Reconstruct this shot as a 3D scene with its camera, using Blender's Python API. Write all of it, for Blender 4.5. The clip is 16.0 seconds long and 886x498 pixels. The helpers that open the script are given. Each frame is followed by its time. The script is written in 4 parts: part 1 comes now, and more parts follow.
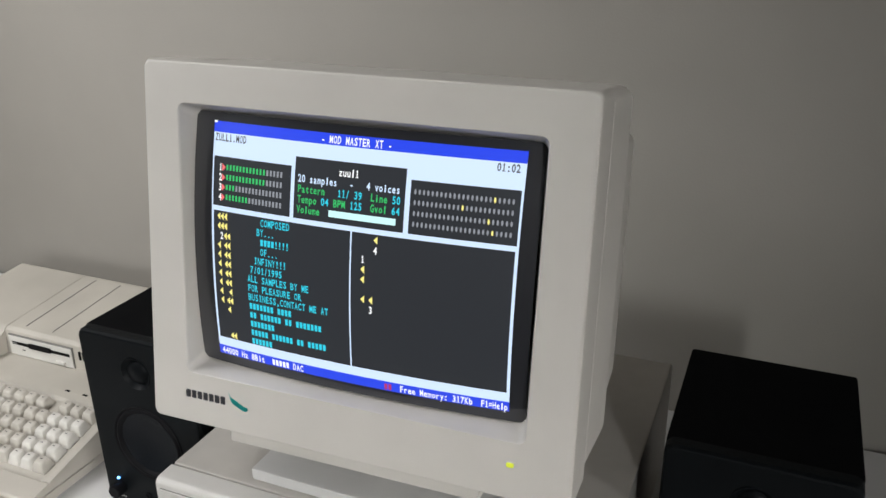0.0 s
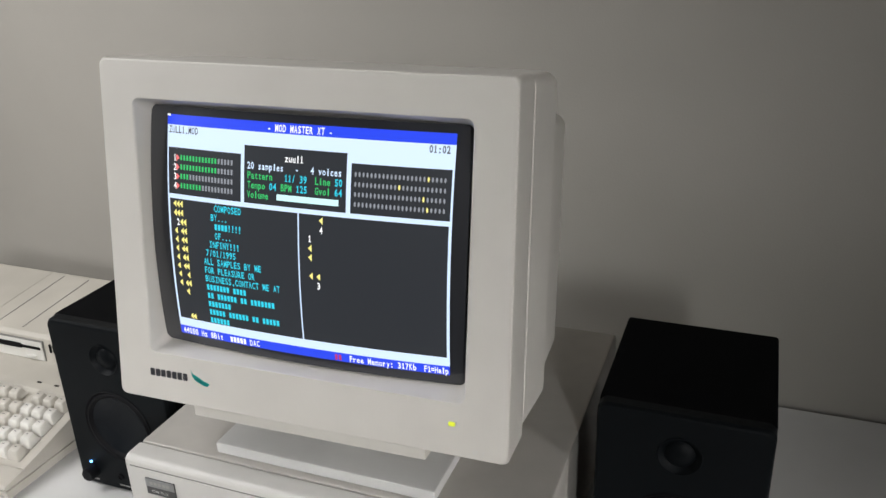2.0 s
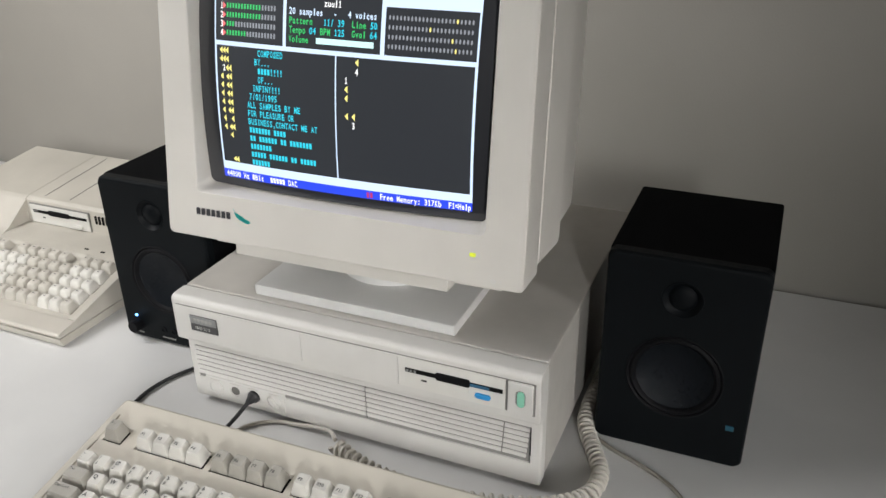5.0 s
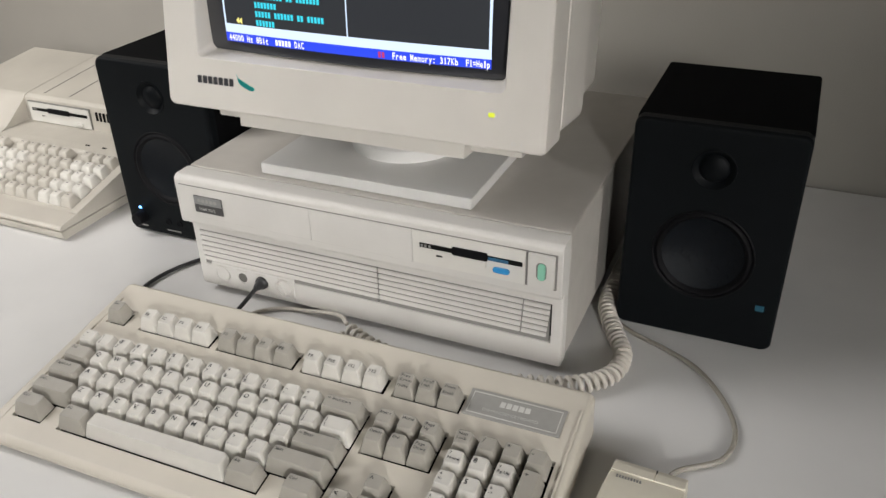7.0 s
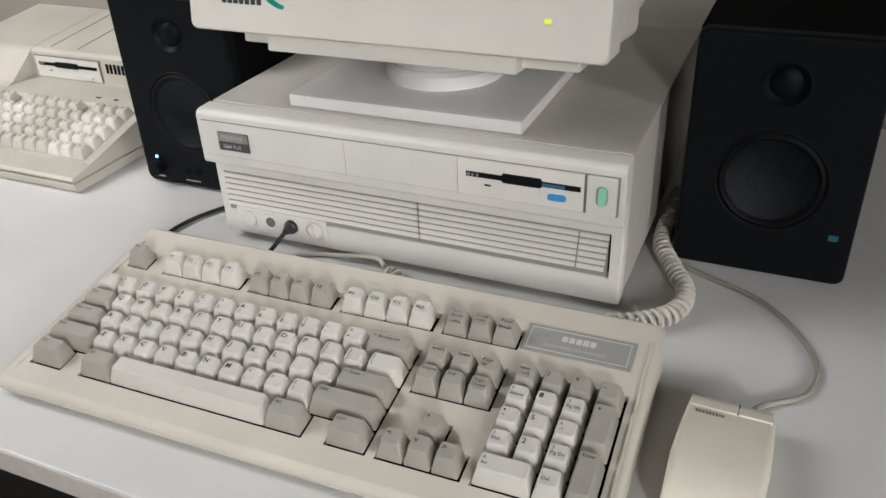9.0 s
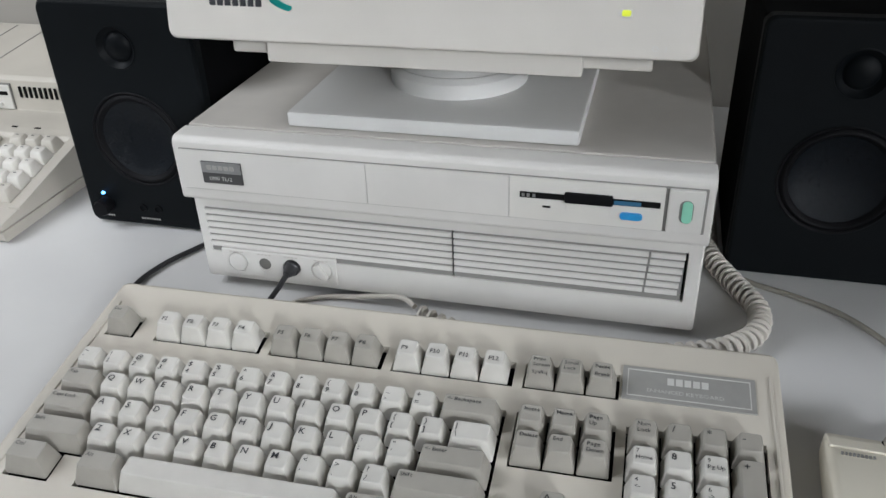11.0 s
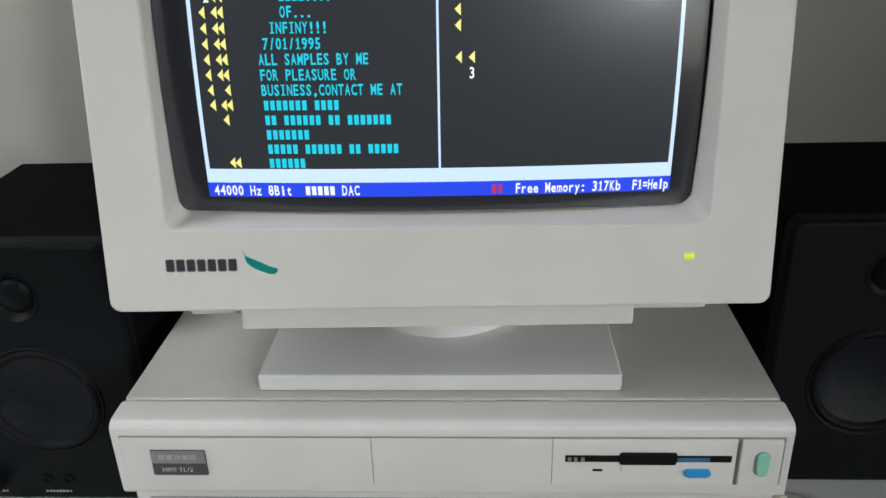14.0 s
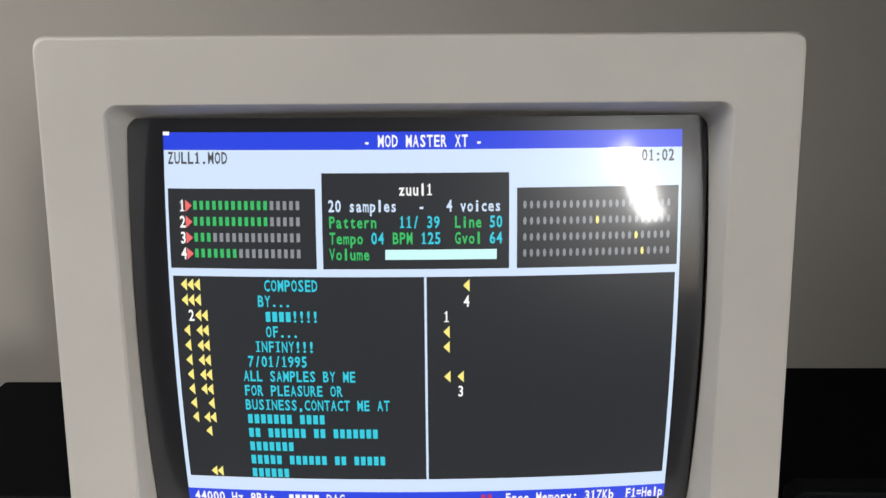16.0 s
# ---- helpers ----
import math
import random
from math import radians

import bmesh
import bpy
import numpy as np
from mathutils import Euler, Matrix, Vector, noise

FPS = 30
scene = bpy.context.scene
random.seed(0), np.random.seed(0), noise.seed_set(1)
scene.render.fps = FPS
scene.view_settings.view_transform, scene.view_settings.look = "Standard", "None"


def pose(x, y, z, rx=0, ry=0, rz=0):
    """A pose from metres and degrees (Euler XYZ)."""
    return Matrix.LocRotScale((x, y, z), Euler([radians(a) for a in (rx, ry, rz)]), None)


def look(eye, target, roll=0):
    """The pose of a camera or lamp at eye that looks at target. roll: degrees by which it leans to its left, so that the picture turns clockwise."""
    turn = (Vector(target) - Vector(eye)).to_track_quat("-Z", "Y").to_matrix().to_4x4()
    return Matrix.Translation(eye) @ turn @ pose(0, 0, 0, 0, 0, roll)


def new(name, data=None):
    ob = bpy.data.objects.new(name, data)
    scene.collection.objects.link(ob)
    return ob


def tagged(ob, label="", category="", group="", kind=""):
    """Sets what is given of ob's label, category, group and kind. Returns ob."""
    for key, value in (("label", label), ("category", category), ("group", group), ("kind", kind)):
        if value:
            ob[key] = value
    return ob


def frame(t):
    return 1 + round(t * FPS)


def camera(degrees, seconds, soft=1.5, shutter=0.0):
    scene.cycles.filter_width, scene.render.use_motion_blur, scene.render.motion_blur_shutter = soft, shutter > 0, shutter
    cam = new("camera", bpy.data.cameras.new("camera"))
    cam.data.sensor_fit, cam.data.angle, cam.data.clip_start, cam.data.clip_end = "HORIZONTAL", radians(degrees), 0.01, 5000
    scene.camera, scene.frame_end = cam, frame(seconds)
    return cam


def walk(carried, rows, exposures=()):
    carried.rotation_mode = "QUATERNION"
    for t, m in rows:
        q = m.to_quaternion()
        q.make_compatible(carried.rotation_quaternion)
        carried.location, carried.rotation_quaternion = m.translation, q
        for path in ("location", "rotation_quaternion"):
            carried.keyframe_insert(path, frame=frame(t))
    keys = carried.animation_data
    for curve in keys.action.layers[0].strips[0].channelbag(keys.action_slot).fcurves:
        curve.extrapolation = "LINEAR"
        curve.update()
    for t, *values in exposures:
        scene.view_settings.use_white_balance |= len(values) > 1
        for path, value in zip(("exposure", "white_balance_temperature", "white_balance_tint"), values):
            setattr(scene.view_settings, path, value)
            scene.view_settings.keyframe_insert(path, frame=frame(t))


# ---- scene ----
cam = camera(57.0, 16.0)
PATH = [
    (0, (0.279, -0.445, 1.339), (-0.459, 1.255, 0.587), -0.8),
    (0.5, (0.287, -0.446, 1.338), (-0.439, 1.255, 0.579), -1.0),
    (1, (0.297, -0.449, 1.337), (-0.408, 1.261, 0.576), -1.2),
    (1.5, (0.31, -0.461, 1.341), (-0.386, 1.254, 0.584), -1.7),
    (2, (0.323, -0.48, 1.344), (-0.359, 1.236, 0.578), -1.9),
    (2.5, (0.337, -0.502, 1.342), (-0.336, 1.214, 0.565), -2.0),
    (3, (0.346, -0.52, 1.343), (-0.323, 1.188, 0.547), -2.2),
    (3.5, (0.352, -0.538, 1.335), (-0.303, 1.168, 0.522), -1.8),
    (4, (0.355, -0.549, 1.321), (-0.315, 1.135, 0.475), -1.7),
    (4.2, (0.354, -0.551, 1.314), (-0.33, 1.123, 0.46), -1.6),
    (6.3, (0.344, -0.564, 1.239), (-0.382, 1.043, 0.295), -1.1),
    (6.5, (0.342, -0.56, 1.23), (-0.377, 1.043, 0.275), -1.2),
    (7, (0.343, -0.557, 1.21), (-0.372, 1.02, 0.208), -1.5),
    (7.5, (0.338, -0.562, 1.194), (-0.386, 1.001, 0.178), -2.0),
    (8, (0.331, -0.56, 1.17), (-0.39, 0.982, 0.119), -2.6),
    (8.5, (0.319, -0.556, 1.154), (-0.401, 0.995, 0.117), -2.7),
    (9, (0.298, -0.552, 1.141), (-0.419, 1.011, 0.119), -2.6),
    (9.2, (0.286, -0.551, 1.136), (-0.427, 1.018, 0.12), -2.6),
    (11.3, (0.126, -0.494, 1.11), (-0.291, 1.176, 0.092), -2.2),
    (11.5, (0.11, -0.491, 1.106), (-0.286, 1.19, 0.098), -2.3),
    (12, (0.071, -0.476, 1.1), (-0.247, 1.233, 0.11), -2.5),
    (12.5, (0.05, -0.459, 1.099), (-0.178, 1.273, 0.126), -1.9),
    (13, (0.041, -0.445, 1.111), (-0.14, 1.306, 0.161), -1.6),
    (13.5, (0.028, -0.411, 1.138), (-0.117, 1.375, 0.251), -1.9),
    (14, (0.024, -0.38, 1.167), (-0.079, 1.431, 0.325), -1.9),
    (14.5, (0.025, -0.353, 1.198), (-0.082, 1.477, 0.398), -1.9),
    (15, (0.023, -0.323, 1.245), (-0.082, 1.531, 0.504), -1.5),
    (15.5, (0.025, -0.321, 1.264), (-0.069, 1.552, 0.57), -1.4),
    (16, (0.028, -0.329, 1.271), (-0.062, 1.558, 0.614), -1.3),
]
walk(cam, [(t, look(eye, target, roll)) for t, eye, target, roll in PATH],
     [(0.0, 0.16, 6650, 9), (2.0, 0.28, 6650, 9), (4.0, 0.44, 6600, 8), (6.5, 0.39, 6900, 10), (9.0, 0.4, 6700, 10), (11.5, 0.29, 6200, 8), (13.0, 0.29, 6300, 8), (14.0, 0.13, 6350, 6), (15.0, 0.0, 6350, 5), (15.5, 0.02, 6550, 7), (16.0, 0.03, 6850, 10)])

# ---- light ----
DESK = 0.74
world = bpy.data.worlds.new("world")
scene.world = world
world.use_nodes = True
sky = world.node_tree.nodes.new("ShaderNodeTexSky")
sky.sky_type, sky.sun_disc = "NISHITA", False
sky.sun_elevation, sky.sun_rotation = radians(35), radians(120)
world.node_tree.nodes["Background"].inputs["Strength"].default_value = 0.1
world.node_tree.links.new(sky.outputs["Color"], world.node_tree.nodes["Background"].inputs["Color"])


def area_lamp(name, eye, target, w, h, power, colour, roll=0, spread=180):
    data = bpy.data.lights.new(name, "AREA")
    data.shape, data.size, data.size_y, data.energy, data.color = "RECTANGLE", w, h, power, colour
    data.spread = radians(spread)
    ob = new(name, data)
    ob.matrix_world = look(eye, target, roll)
    return ob


# daylight in the opening of the side window, and in the narrow window behind the camera
area_lamp("window_daylight", (-1.10, -0.33, 1.82), (-0.74, 0.10, 1.33), 0.56, 0.85, 12.6, (0.98, 0.98, 1.0))
area_lamp("rear_window_daylight", (1.86, -3.28, 2.02), (-0.16, -0.14, 0.86), 0.19, 0.86, 1.78, (0.97, 0.98, 1.0), 12, 27)
area_lamp("curtain_daylight", (2.75, -3.28, 1.55), (0.2, 0, 1.0), 1.1, 1.5, 3, (0.97, 0.98, 1.0))
area_lamp("side_window_daylight", (3.97, -2.20, 2.05), (0.30, -0.24, 0.74), 0.7, 0.85, 1.0, (0.98, 0.98, 1.0), 0, 18)


# ---- materials ----
def material(name, colour, rough=0.5, metal=0.0, grain=0.0, scale=60.0, bump=0.0, bump_scale=900.0, stain=0.0, coat=0.0, spec=0.5, vary=0.0):
    """A surface with cloudy variation, fine grain and bump, at real-world size."""
    m = bpy.data.materials.new(name)
    m.use_nodes = True
    nt = m.node_tree
    b = nt.nodes["Principled BSDF"]
    b.inputs["Roughness"].default_value, b.inputs["Metallic"].default_value = rough, metal
    b.inputs["Specular IOR Level"].default_value, b.inputs["Coat Weight"].default_value = spec, coat
    b.inputs["Coat Roughness"].default_value = 0.07
    b.inputs["Base Color"].default_value = (*colour, 1)
    tc = nt.nodes.new("ShaderNodeTexCoord")
    last = None
    for amount, size, detail in ((grain, scale, 4), (stain, 7.0, 6)):
        if not amount:
            continue
        n = nt.nodes.new("ShaderNodeTexNoise")
        n.inputs["Scale"].default_value, n.inputs["Detail"].default_value = size, detail
        nt.links.new(tc.outputs["Object"], n.inputs["Vector"])
        r = nt.nodes.new("ShaderNodeMapRange")
        r.inputs["From Min"].default_value, r.inputs["From Max"].default_value = 0.3, 0.7
        r.inputs["To Min"].default_value, r.inputs["To Max"].default_value = 1 - amount, 1 + amount * 0.6
        nt.links.new(n.outputs["Fac"], r.inputs["Value"])
        mix = nt.nodes.new("ShaderNodeMix")
        mix.data_type, mix.blend_type = "RGBA", "MULTIPLY"
        mix.inputs["Factor"].default_value = 1
        mix.inputs["A"].default_value = (*colour, 1)
        if last:
            nt.links.new(last, mix.inputs["A"])
        nt.links.new(r.outputs["Result"], mix.inputs["B"])
        last = mix.outputs["Result"]
    if vary:
        oi = nt.nodes.new("ShaderNodeObjectInfo")
        r = nt.nodes.new("ShaderNodeMapRange")
        r.inputs["To Min"].default_value, r.inputs["To Max"].default_value = 1 - vary, 1 + vary
        nt.links.new(oi.outputs["Random"], r.inputs["Value"])
        mix = nt.nodes.new("ShaderNodeMix")
        mix.data_type, mix.blend_type = "RGBA", "MULTIPLY"
        mix.inputs["Factor"].default_value = 1
        mix.inputs["A"].default_value = (*colour, 1)
        if last:
            nt.links.new(last, mix.inputs["A"])
        nt.links.new(r.outputs["Result"], mix.inputs["B"])
        last = mix.outputs["Result"]
    if last:
        nt.links.new(last, b.inputs["Base Color"])
    if bump:
        n = nt.nodes.new("ShaderNodeTexNoise")
        n.inputs["Scale"].default_value, n.inputs["Detail"].default_value = bump_scale, 2
        nt.links.new(tc.outputs["Object"], n.inputs["Vector"])
        k = nt.nodes.new("ShaderNodeBump")
        k.inputs["Strength"].default_value, k.inputs["Distance"].default_value = bump, 0.001
        nt.links.new(n.outputs["Fac"], k.inputs["Height"])
        nt.links.new(k.outputs["Normal"], b.inputs["Normal"])
    return m


def glow(name, colour, strength=1.0, base=(0.02, 0.02, 0.022), rough=0.32):
    m = bpy.data.materials.new(name)
    m.use_nodes = True
    b = m.node_tree.nodes["Principled BSDF"]
    b.inputs["Base Color"].default_value = (*base, 1)
    b.inputs["Roughness"].default_value = rough
    b.inputs["Coat Weight"].default_value, b.inputs["Coat Roughness"].default_value = 0.8, 0.07
    b.inputs["Emission Color"].default_value = (*colour, 1)
    b.inputs["Emission Strength"].default_value = strength
    return m


M_WALL = material("wall_paint", (0.32, 0.302, 0.272), 0.75, grain=0.03, scale=4, bump=0.25, bump_scale=350, stain=0.03)
M_CEIL = material("ceiling_paint", (0.55, 0.545, 0.53), 0.85, grain=0.03, scale=5)
M_FLOOR = material("dark_floor", (0.035, 0.03, 0.028), 0.55, grain=0.3, scale=30, bump=0.2, stain=0.2)
M_DESK = material("desk_laminate", (0.64, 0.635, 0.625), 0.38, grain=0.03, scale=12, bump=0.06, bump_scale=1400, stain=0.05)
M_DESKEDGE = material("desk_edge_band", (0.50, 0.46, 0.43), 0.5, grain=0.08, scale=120)
M_LEG = material("desk_leg_metal", (0.05, 0.05, 0.05), 0.5)
M_MON = material("monitor_plastic", (0.615, 0.588, 0.542), 0.48, grain=0.03, scale=20, bump=0.11, bump_scale=1800, stain=0.05)
M_MONBASE = material("monitor_stand_plastic", (0.61, 0.605, 0.59), 0.5, grain=0.03, scale=20, bump=0.2, bump_scale=1500, stain=0.05)
M_PC = material("computer_plastic", (0.60, 0.585, 0.555), 0.5, grain=0.04, scale=25, bump=0.11, bump_scale=1800, stain=0.06)
M_PCTOP = material("computer_metal_lid", (0.47, 0.447, 0.412), 0.42, grain=0.05, scale=40, bump=0.10, bump_scale=1100, stain=0.07)
M_SLAT = material("vent_slat_plastic", (0.62, 0.605, 0.575), 0.5, grain=0.03, scale=25, bump=0.1, vary=0.02)
# slat plastic darkened to grey: the shade between slats is in this colour
M_VENT = material("vent_slot_shade", (0.23, 0.225, 0.213), 0.65)
# dark tone for the shade inside the sockets
M_HOLE = material("socket_hole_shade", (0.13, 0.125, 0.115), 0.6)
M_GROOVE = material("panel_groove", (0.20, 0.194, 0.18), 0.6)
# near-black: shade painted into gaps, wells and slots; also dark lenses
M_DARK = material("gap_shade_and_black", (0.006, 0.006, 0.006), 0.8, spec=0.1)
M_KB = material("keyboard_case_plastic", (0.55, 0.513, 0.445), 0.5, grain=0.05, scale=18, bump=0.12, bump_scale=1800, stain=0.07)
M_KEYL = material("light_keycap", (0.57, 0.552, 0.51), 0.42, grain=0.04, scale=90, bump=0.15, bump_scale=1600, vary=0.04)
M_KEYD = material("grey_keycap", (0.34, 0.322, 0.285), 0.45, grain=0.05, scale=90, bump=0.18, bump_scale=1600, vary=0.04)
M_INK = material("legend_ink", (0.03, 0.03, 0.035), 0.5)
M_OC = material("yellowed_case_plastic", (0.48, 0.45, 0.395), 0.5, grain=0.05, scale=14, bump=0.25, bump_scale=1400, stain=0.08)
M_OCKEY = material("cream_keycap", (0.62, 0.60, 0.555), 0.45, grain=0.05, scale=60, bump=0.15, vary=0.05)
M_OCKEYD = material("tan_keycap", (0.50, 0.472, 0.42), 0.45, grain=0.05, scale=60, bump=0.15, vary=0.05)
M_SPK = material("speaker_vinyl", (0.0048, 0.0050, 0.0056), 0.8, spec=0.03, grain=0.15, scale=60, bump=0.5, bump_scale=1600, stain=0.1)
M_SPKF = material("speaker_baffle", (0.0042, 0.0055, 0.0066), 0.5, spec=0.09, grain=0.12, scale=50, bump=0.3, bump_scale=1800, stain=0.1)
M_CONE = material("woven_cone", (0.0040, 0.0058, 0.0082), 0.27, spec=0.17, grain=0.2, scale=300, bump=0.5, bump_scale=1800)
M_RUB = material("rubber", (0.004, 0.004, 0.005), 0.6, spec=0.12)
M_CABLE = material("beige_cable", (0.52, 0.49, 0.44), 0.5, grain=0.05, scale=60)
M_GCABLE = material("grey_cable", (0.30, 0.28, 0.24), 0.5, grain=0.05, scale=60)
M_BCABLE = material("black_cable", (0.02, 0.02, 0.022), 0.4)
M_MOUSE = material("mouse_plastic", (0.71, 0.67, 0.565), 0.42, grain=0.04, scale=30, bump=0.15, bump_scale=1600, stain=0.05)
M_BADGE = material("silver_badge", (0.30, 0.30, 0.30), 0.35, metal=0.6, grain=0.08, scale=200)
M_BADGED = material("dark_badge", (0.07, 0.07, 0.07), 0.35, metal=0.3)
M_SILVER = material("silver_print", (0.66, 0.655, 0.63), 0.4, metal=0.2)
M_PRINT = material("pale_print", (0.60, 0.595, 0.57), 0.4, metal=0.1)
M_PLATE = material("keyboard_badge", (0.36, 0.355, 0.335), 0.4, metal=0.25, grain=0.05, scale=150)
M_BLUE = material("blue_button", (0.02, 0.25, 0.55), 0.45)
M_GREEN = material("mint_switch", (0.22, 0.52, 0.38), 0.4)
M_TEAL = material("teal_print", (0.02, 0.42, 0.38), 0.4)
M_DRIVE = material("drive_plastic", (0.63, 0.615, 0.575), 0.45, grain=0.03, scale=40, bump=0.15)
M_WHITE = material("white_plastic", (0.78, 0.77, 0.74), 0.4, grain=0.02)
M_DOME = material("tweeter_dome", (0.003, 0.004, 0.005), 0.5, spec=0.10)
M_GLASS = material("picture_tube", (0.028, 0.029, 0.034), 0.32, coat=0.8)
G_LED = glow("yellow_green_led", (0.60, 0.66, 0.05), 0.7, (0.3, 0.35, 0.02))
G_BLED = glow("blue_led", (0.1, 0.4, 1.0), 6.0, (0.1, 0.2, 0.5))
PHOS = 1.02
P_WHITE = glow("phosphor_white", (0.63, 0.79, 1.03), PHOS)
P_BRIGHT = glow("phosphor_bright_white", (0.95, 0.97, 1.0), PHOS)
P_BLUE = glow("phosphor_blue", (0.014, 0.055, 0.80), PHOS)
P_BLACK = glow("phosphor_off", (0.020, 0.026, 0.034), 0.5, (0.03, 0.03, 0.033))
P_CYAN = glow("phosphor_cyan", (0.02, 0.60, 0.78), PHOS)
P_GREEN = glow("phosphor_green", (0.03, 0.52, 0.14), PHOS)
P_GREY = glow("phosphor_grey", (0.27, 0.29, 0.33), PHOS)
P_DGREY = glow("phosphor_dark_text", (0.05, 0.055, 0.07), PHOS)
P_YELLOW = glow("phosphor_yellow", (0.95, 0.85, 0.25), PHOS)
P_RED = glow("phosphor_red", (0.85, 0.16, 0.16), PHOS)
P_PINK = glow("phosphor_dark_red", (0.45, 0.03, 0.14), PHOS)
P_PALE = glow("phosphor_pale_cyan", (0.60, 0.98, 1.0), PHOS)


# ---- mesh helpers ----
SMALL = {"slat", "legend", "lettering", "arrow", "pointer", "meter_cell", "dot", "key_well"}


def part(name, bm, mat, parent=None, label="", angle=35, xf=None):
    """Links a bmesh as one mesh object under a thing or a part."""
    if xf is not None:
        bm.transform(xf)
    bmesh.ops.recalc_face_normals(bm, faces=bm.faces)
    me = bpy.data.meshes.new(name)
    bm.to_mesh(me)
    bm.free()
    for p in me.polygons:
        p.use_smooth = True
    me.set_sharp_from_angle(angle=radians(angle))
    me.materials.append(mat)
    ob = new(name, me)
    ob.parent = parent
    if name not in SMALL and len(me.polygons) < 3000:
        ob.modifiers.new("even_shading", "WEIGHTED_NORMAL").keep_sharp = True
    if label:
        ob["label"] = label
    return ob


def thing(name, m, label, category, group="", kind=""):
    ob = new(name)
    ob.matrix_world = m
    ob.empty_display_size = 0.02
    return tagged(ob, label, category, group, kind)


def box(bm, x0, x1, y0, y1, z0, z1, bevel=0.0, seg=2, m=None):
    vs = bmesh.ops.create_cube(bm, size=1.0)["verts"]
    bmesh.ops.transform(bm, matrix=Matrix.Translation(((x0 + x1) / 2, (y0 + y1) / 2, (z0 + z1) / 2)) @ Matrix.Diagonal((x1 - x0, y1 - y0, z1 - z0, 1)), verts=vs)
    if m is not None:
        bmesh.ops.transform(bm, matrix=m, verts=vs)
    if bevel:
        es = list({e for v in vs for e in v.link_edges})
        bmesh.ops.bevel(bm, geom=es, offset=bevel, segments=seg, profile=0.5, affect="EDGES")
    return bm


def cube(x0, x1, y0, y1, z0, z1, bevel=0.0, seg=2, m=None):
    return box(bmesh.new(), x0, x1, y0, y1, z0, z1, bevel, seg, m)


def prism(profile, x0, x1, bevel=0.0, seg=2):
    """A solid with a side outline of (y, z) points, from x0 to x1."""
    bm = bmesh.new()
    a = [bm.verts.new((x0, y, z)) for y, z in profile]
    b = [bm.verts.new((x1, y, z)) for y, z in profile]
    bm.faces.new(a)
    bm.faces.new(b[::-1])
    n = len(a)
    for i in range(n):
        bm.faces.new((a[i], b[i], b[(i + 1) % n], a[(i + 1) % n]))
    if bevel:
        bmesh.ops.bevel(bm, geom=list(bm.edges), offset=bevel, segments=seg, profile=0.5, affect="EDGES")
    return bm


def round_rect(cx, cz, w, h, r, n=6):
    """Points of a rounded rectangle about (cx, cz)."""
    pts = []
    for k, (sx, sz) in enumerate(((1, 1), (-1, 1), (-1, -1), (1, -1))):
        for i in range(n + 1):
            a = radians(90 * k + 90 * i / n)
            pts.append((cx + sx * (w / 2 - r) + r * math.cos(a), cz + sz * (h / 2 - r) + r * math.sin(a)))
    return pts


def loft(bm, loops, cap_first=False, cap_last=False):
    """Skins loops of equally many 3D points."""
    rings = [[bm.verts.new(p) for p in loop] for loop in loops]
    n = len(rings[0])
    for a, b in zip(rings, rings[1:]):
        for i in range(n):
            bm.faces.new((a[i], a[(i + 1) % n], b[(i + 1) % n], b[i]))
    if cap_first:
        bm.faces.new(rings[0][::-1])
    if cap_last:
        bm.faces.new(rings[-1])
    return bm


def lathe(bm, profile, n=40, m=None):
    """Turns (radius, height) points round the z axis."""
    loops = [[(r * math.cos(2 * math.pi * i / n), r * math.sin(2 * math.pi * i / n), h) for i in range(n)] for r, h in profile]
    if m is not None:
        loops = [[m @ Vector(p) for p in l] for l in loops]
    return loft(bm, loops, True, True)


def catmull(pts, steps=10):
    pts = [Vector(p) for p in pts]
    pts = [2 * pts[0] - pts[1], *pts, 2 * pts[-1] - pts[-2]]
    out = []
    for a, b, c, d in zip(pts, pts[1:], pts[2:], pts[3:]):
        for i in range(steps):
            t = i / steps
            out.append(0.5 * ((2 * b) + (c - a) * t + (2 * a - 5 * b + 4 * c - d) * t * t + (3 * b - a - 3 * c + d) * t ** 3))
    return [*out, pts[-2]]


def frames_along(pts):
    side = Vector((0, 0, 1))
    out = []
    for i, p in enumerate(pts):
        d = (pts[min(i + 1, len(pts) - 1)] - pts[max(i - 1, 0)]).normalized()
        u = (side - d * side.dot(d)).normalized()
        side = u
        out.append((p, u, d.cross(u)))
    return out


def tube(bm, pts, r, n=8):
    """A round cable along points."""
    loops = [[p + r * (math.cos(2 * math.pi * k / n) * u + math.sin(2 * math.pi * k / n) * v) for k in range(n)] for p, u, v in frames_along(pts)]
    return loft(bm, loops, True, True)


def resample(pts, step):
    out, left = [pts[0]], step
    for a, b in zip(pts, pts[1:]):
        d, pos = (b - a).length, 0.0
        while d - pos >= left:
            pos += left
            out.append(a + (b - a) * (pos / d))
            left = step
        left -= d - pos
    return out


# ---- lettering with the built-in font, one glyph at a time ----
GLYPHS = {}


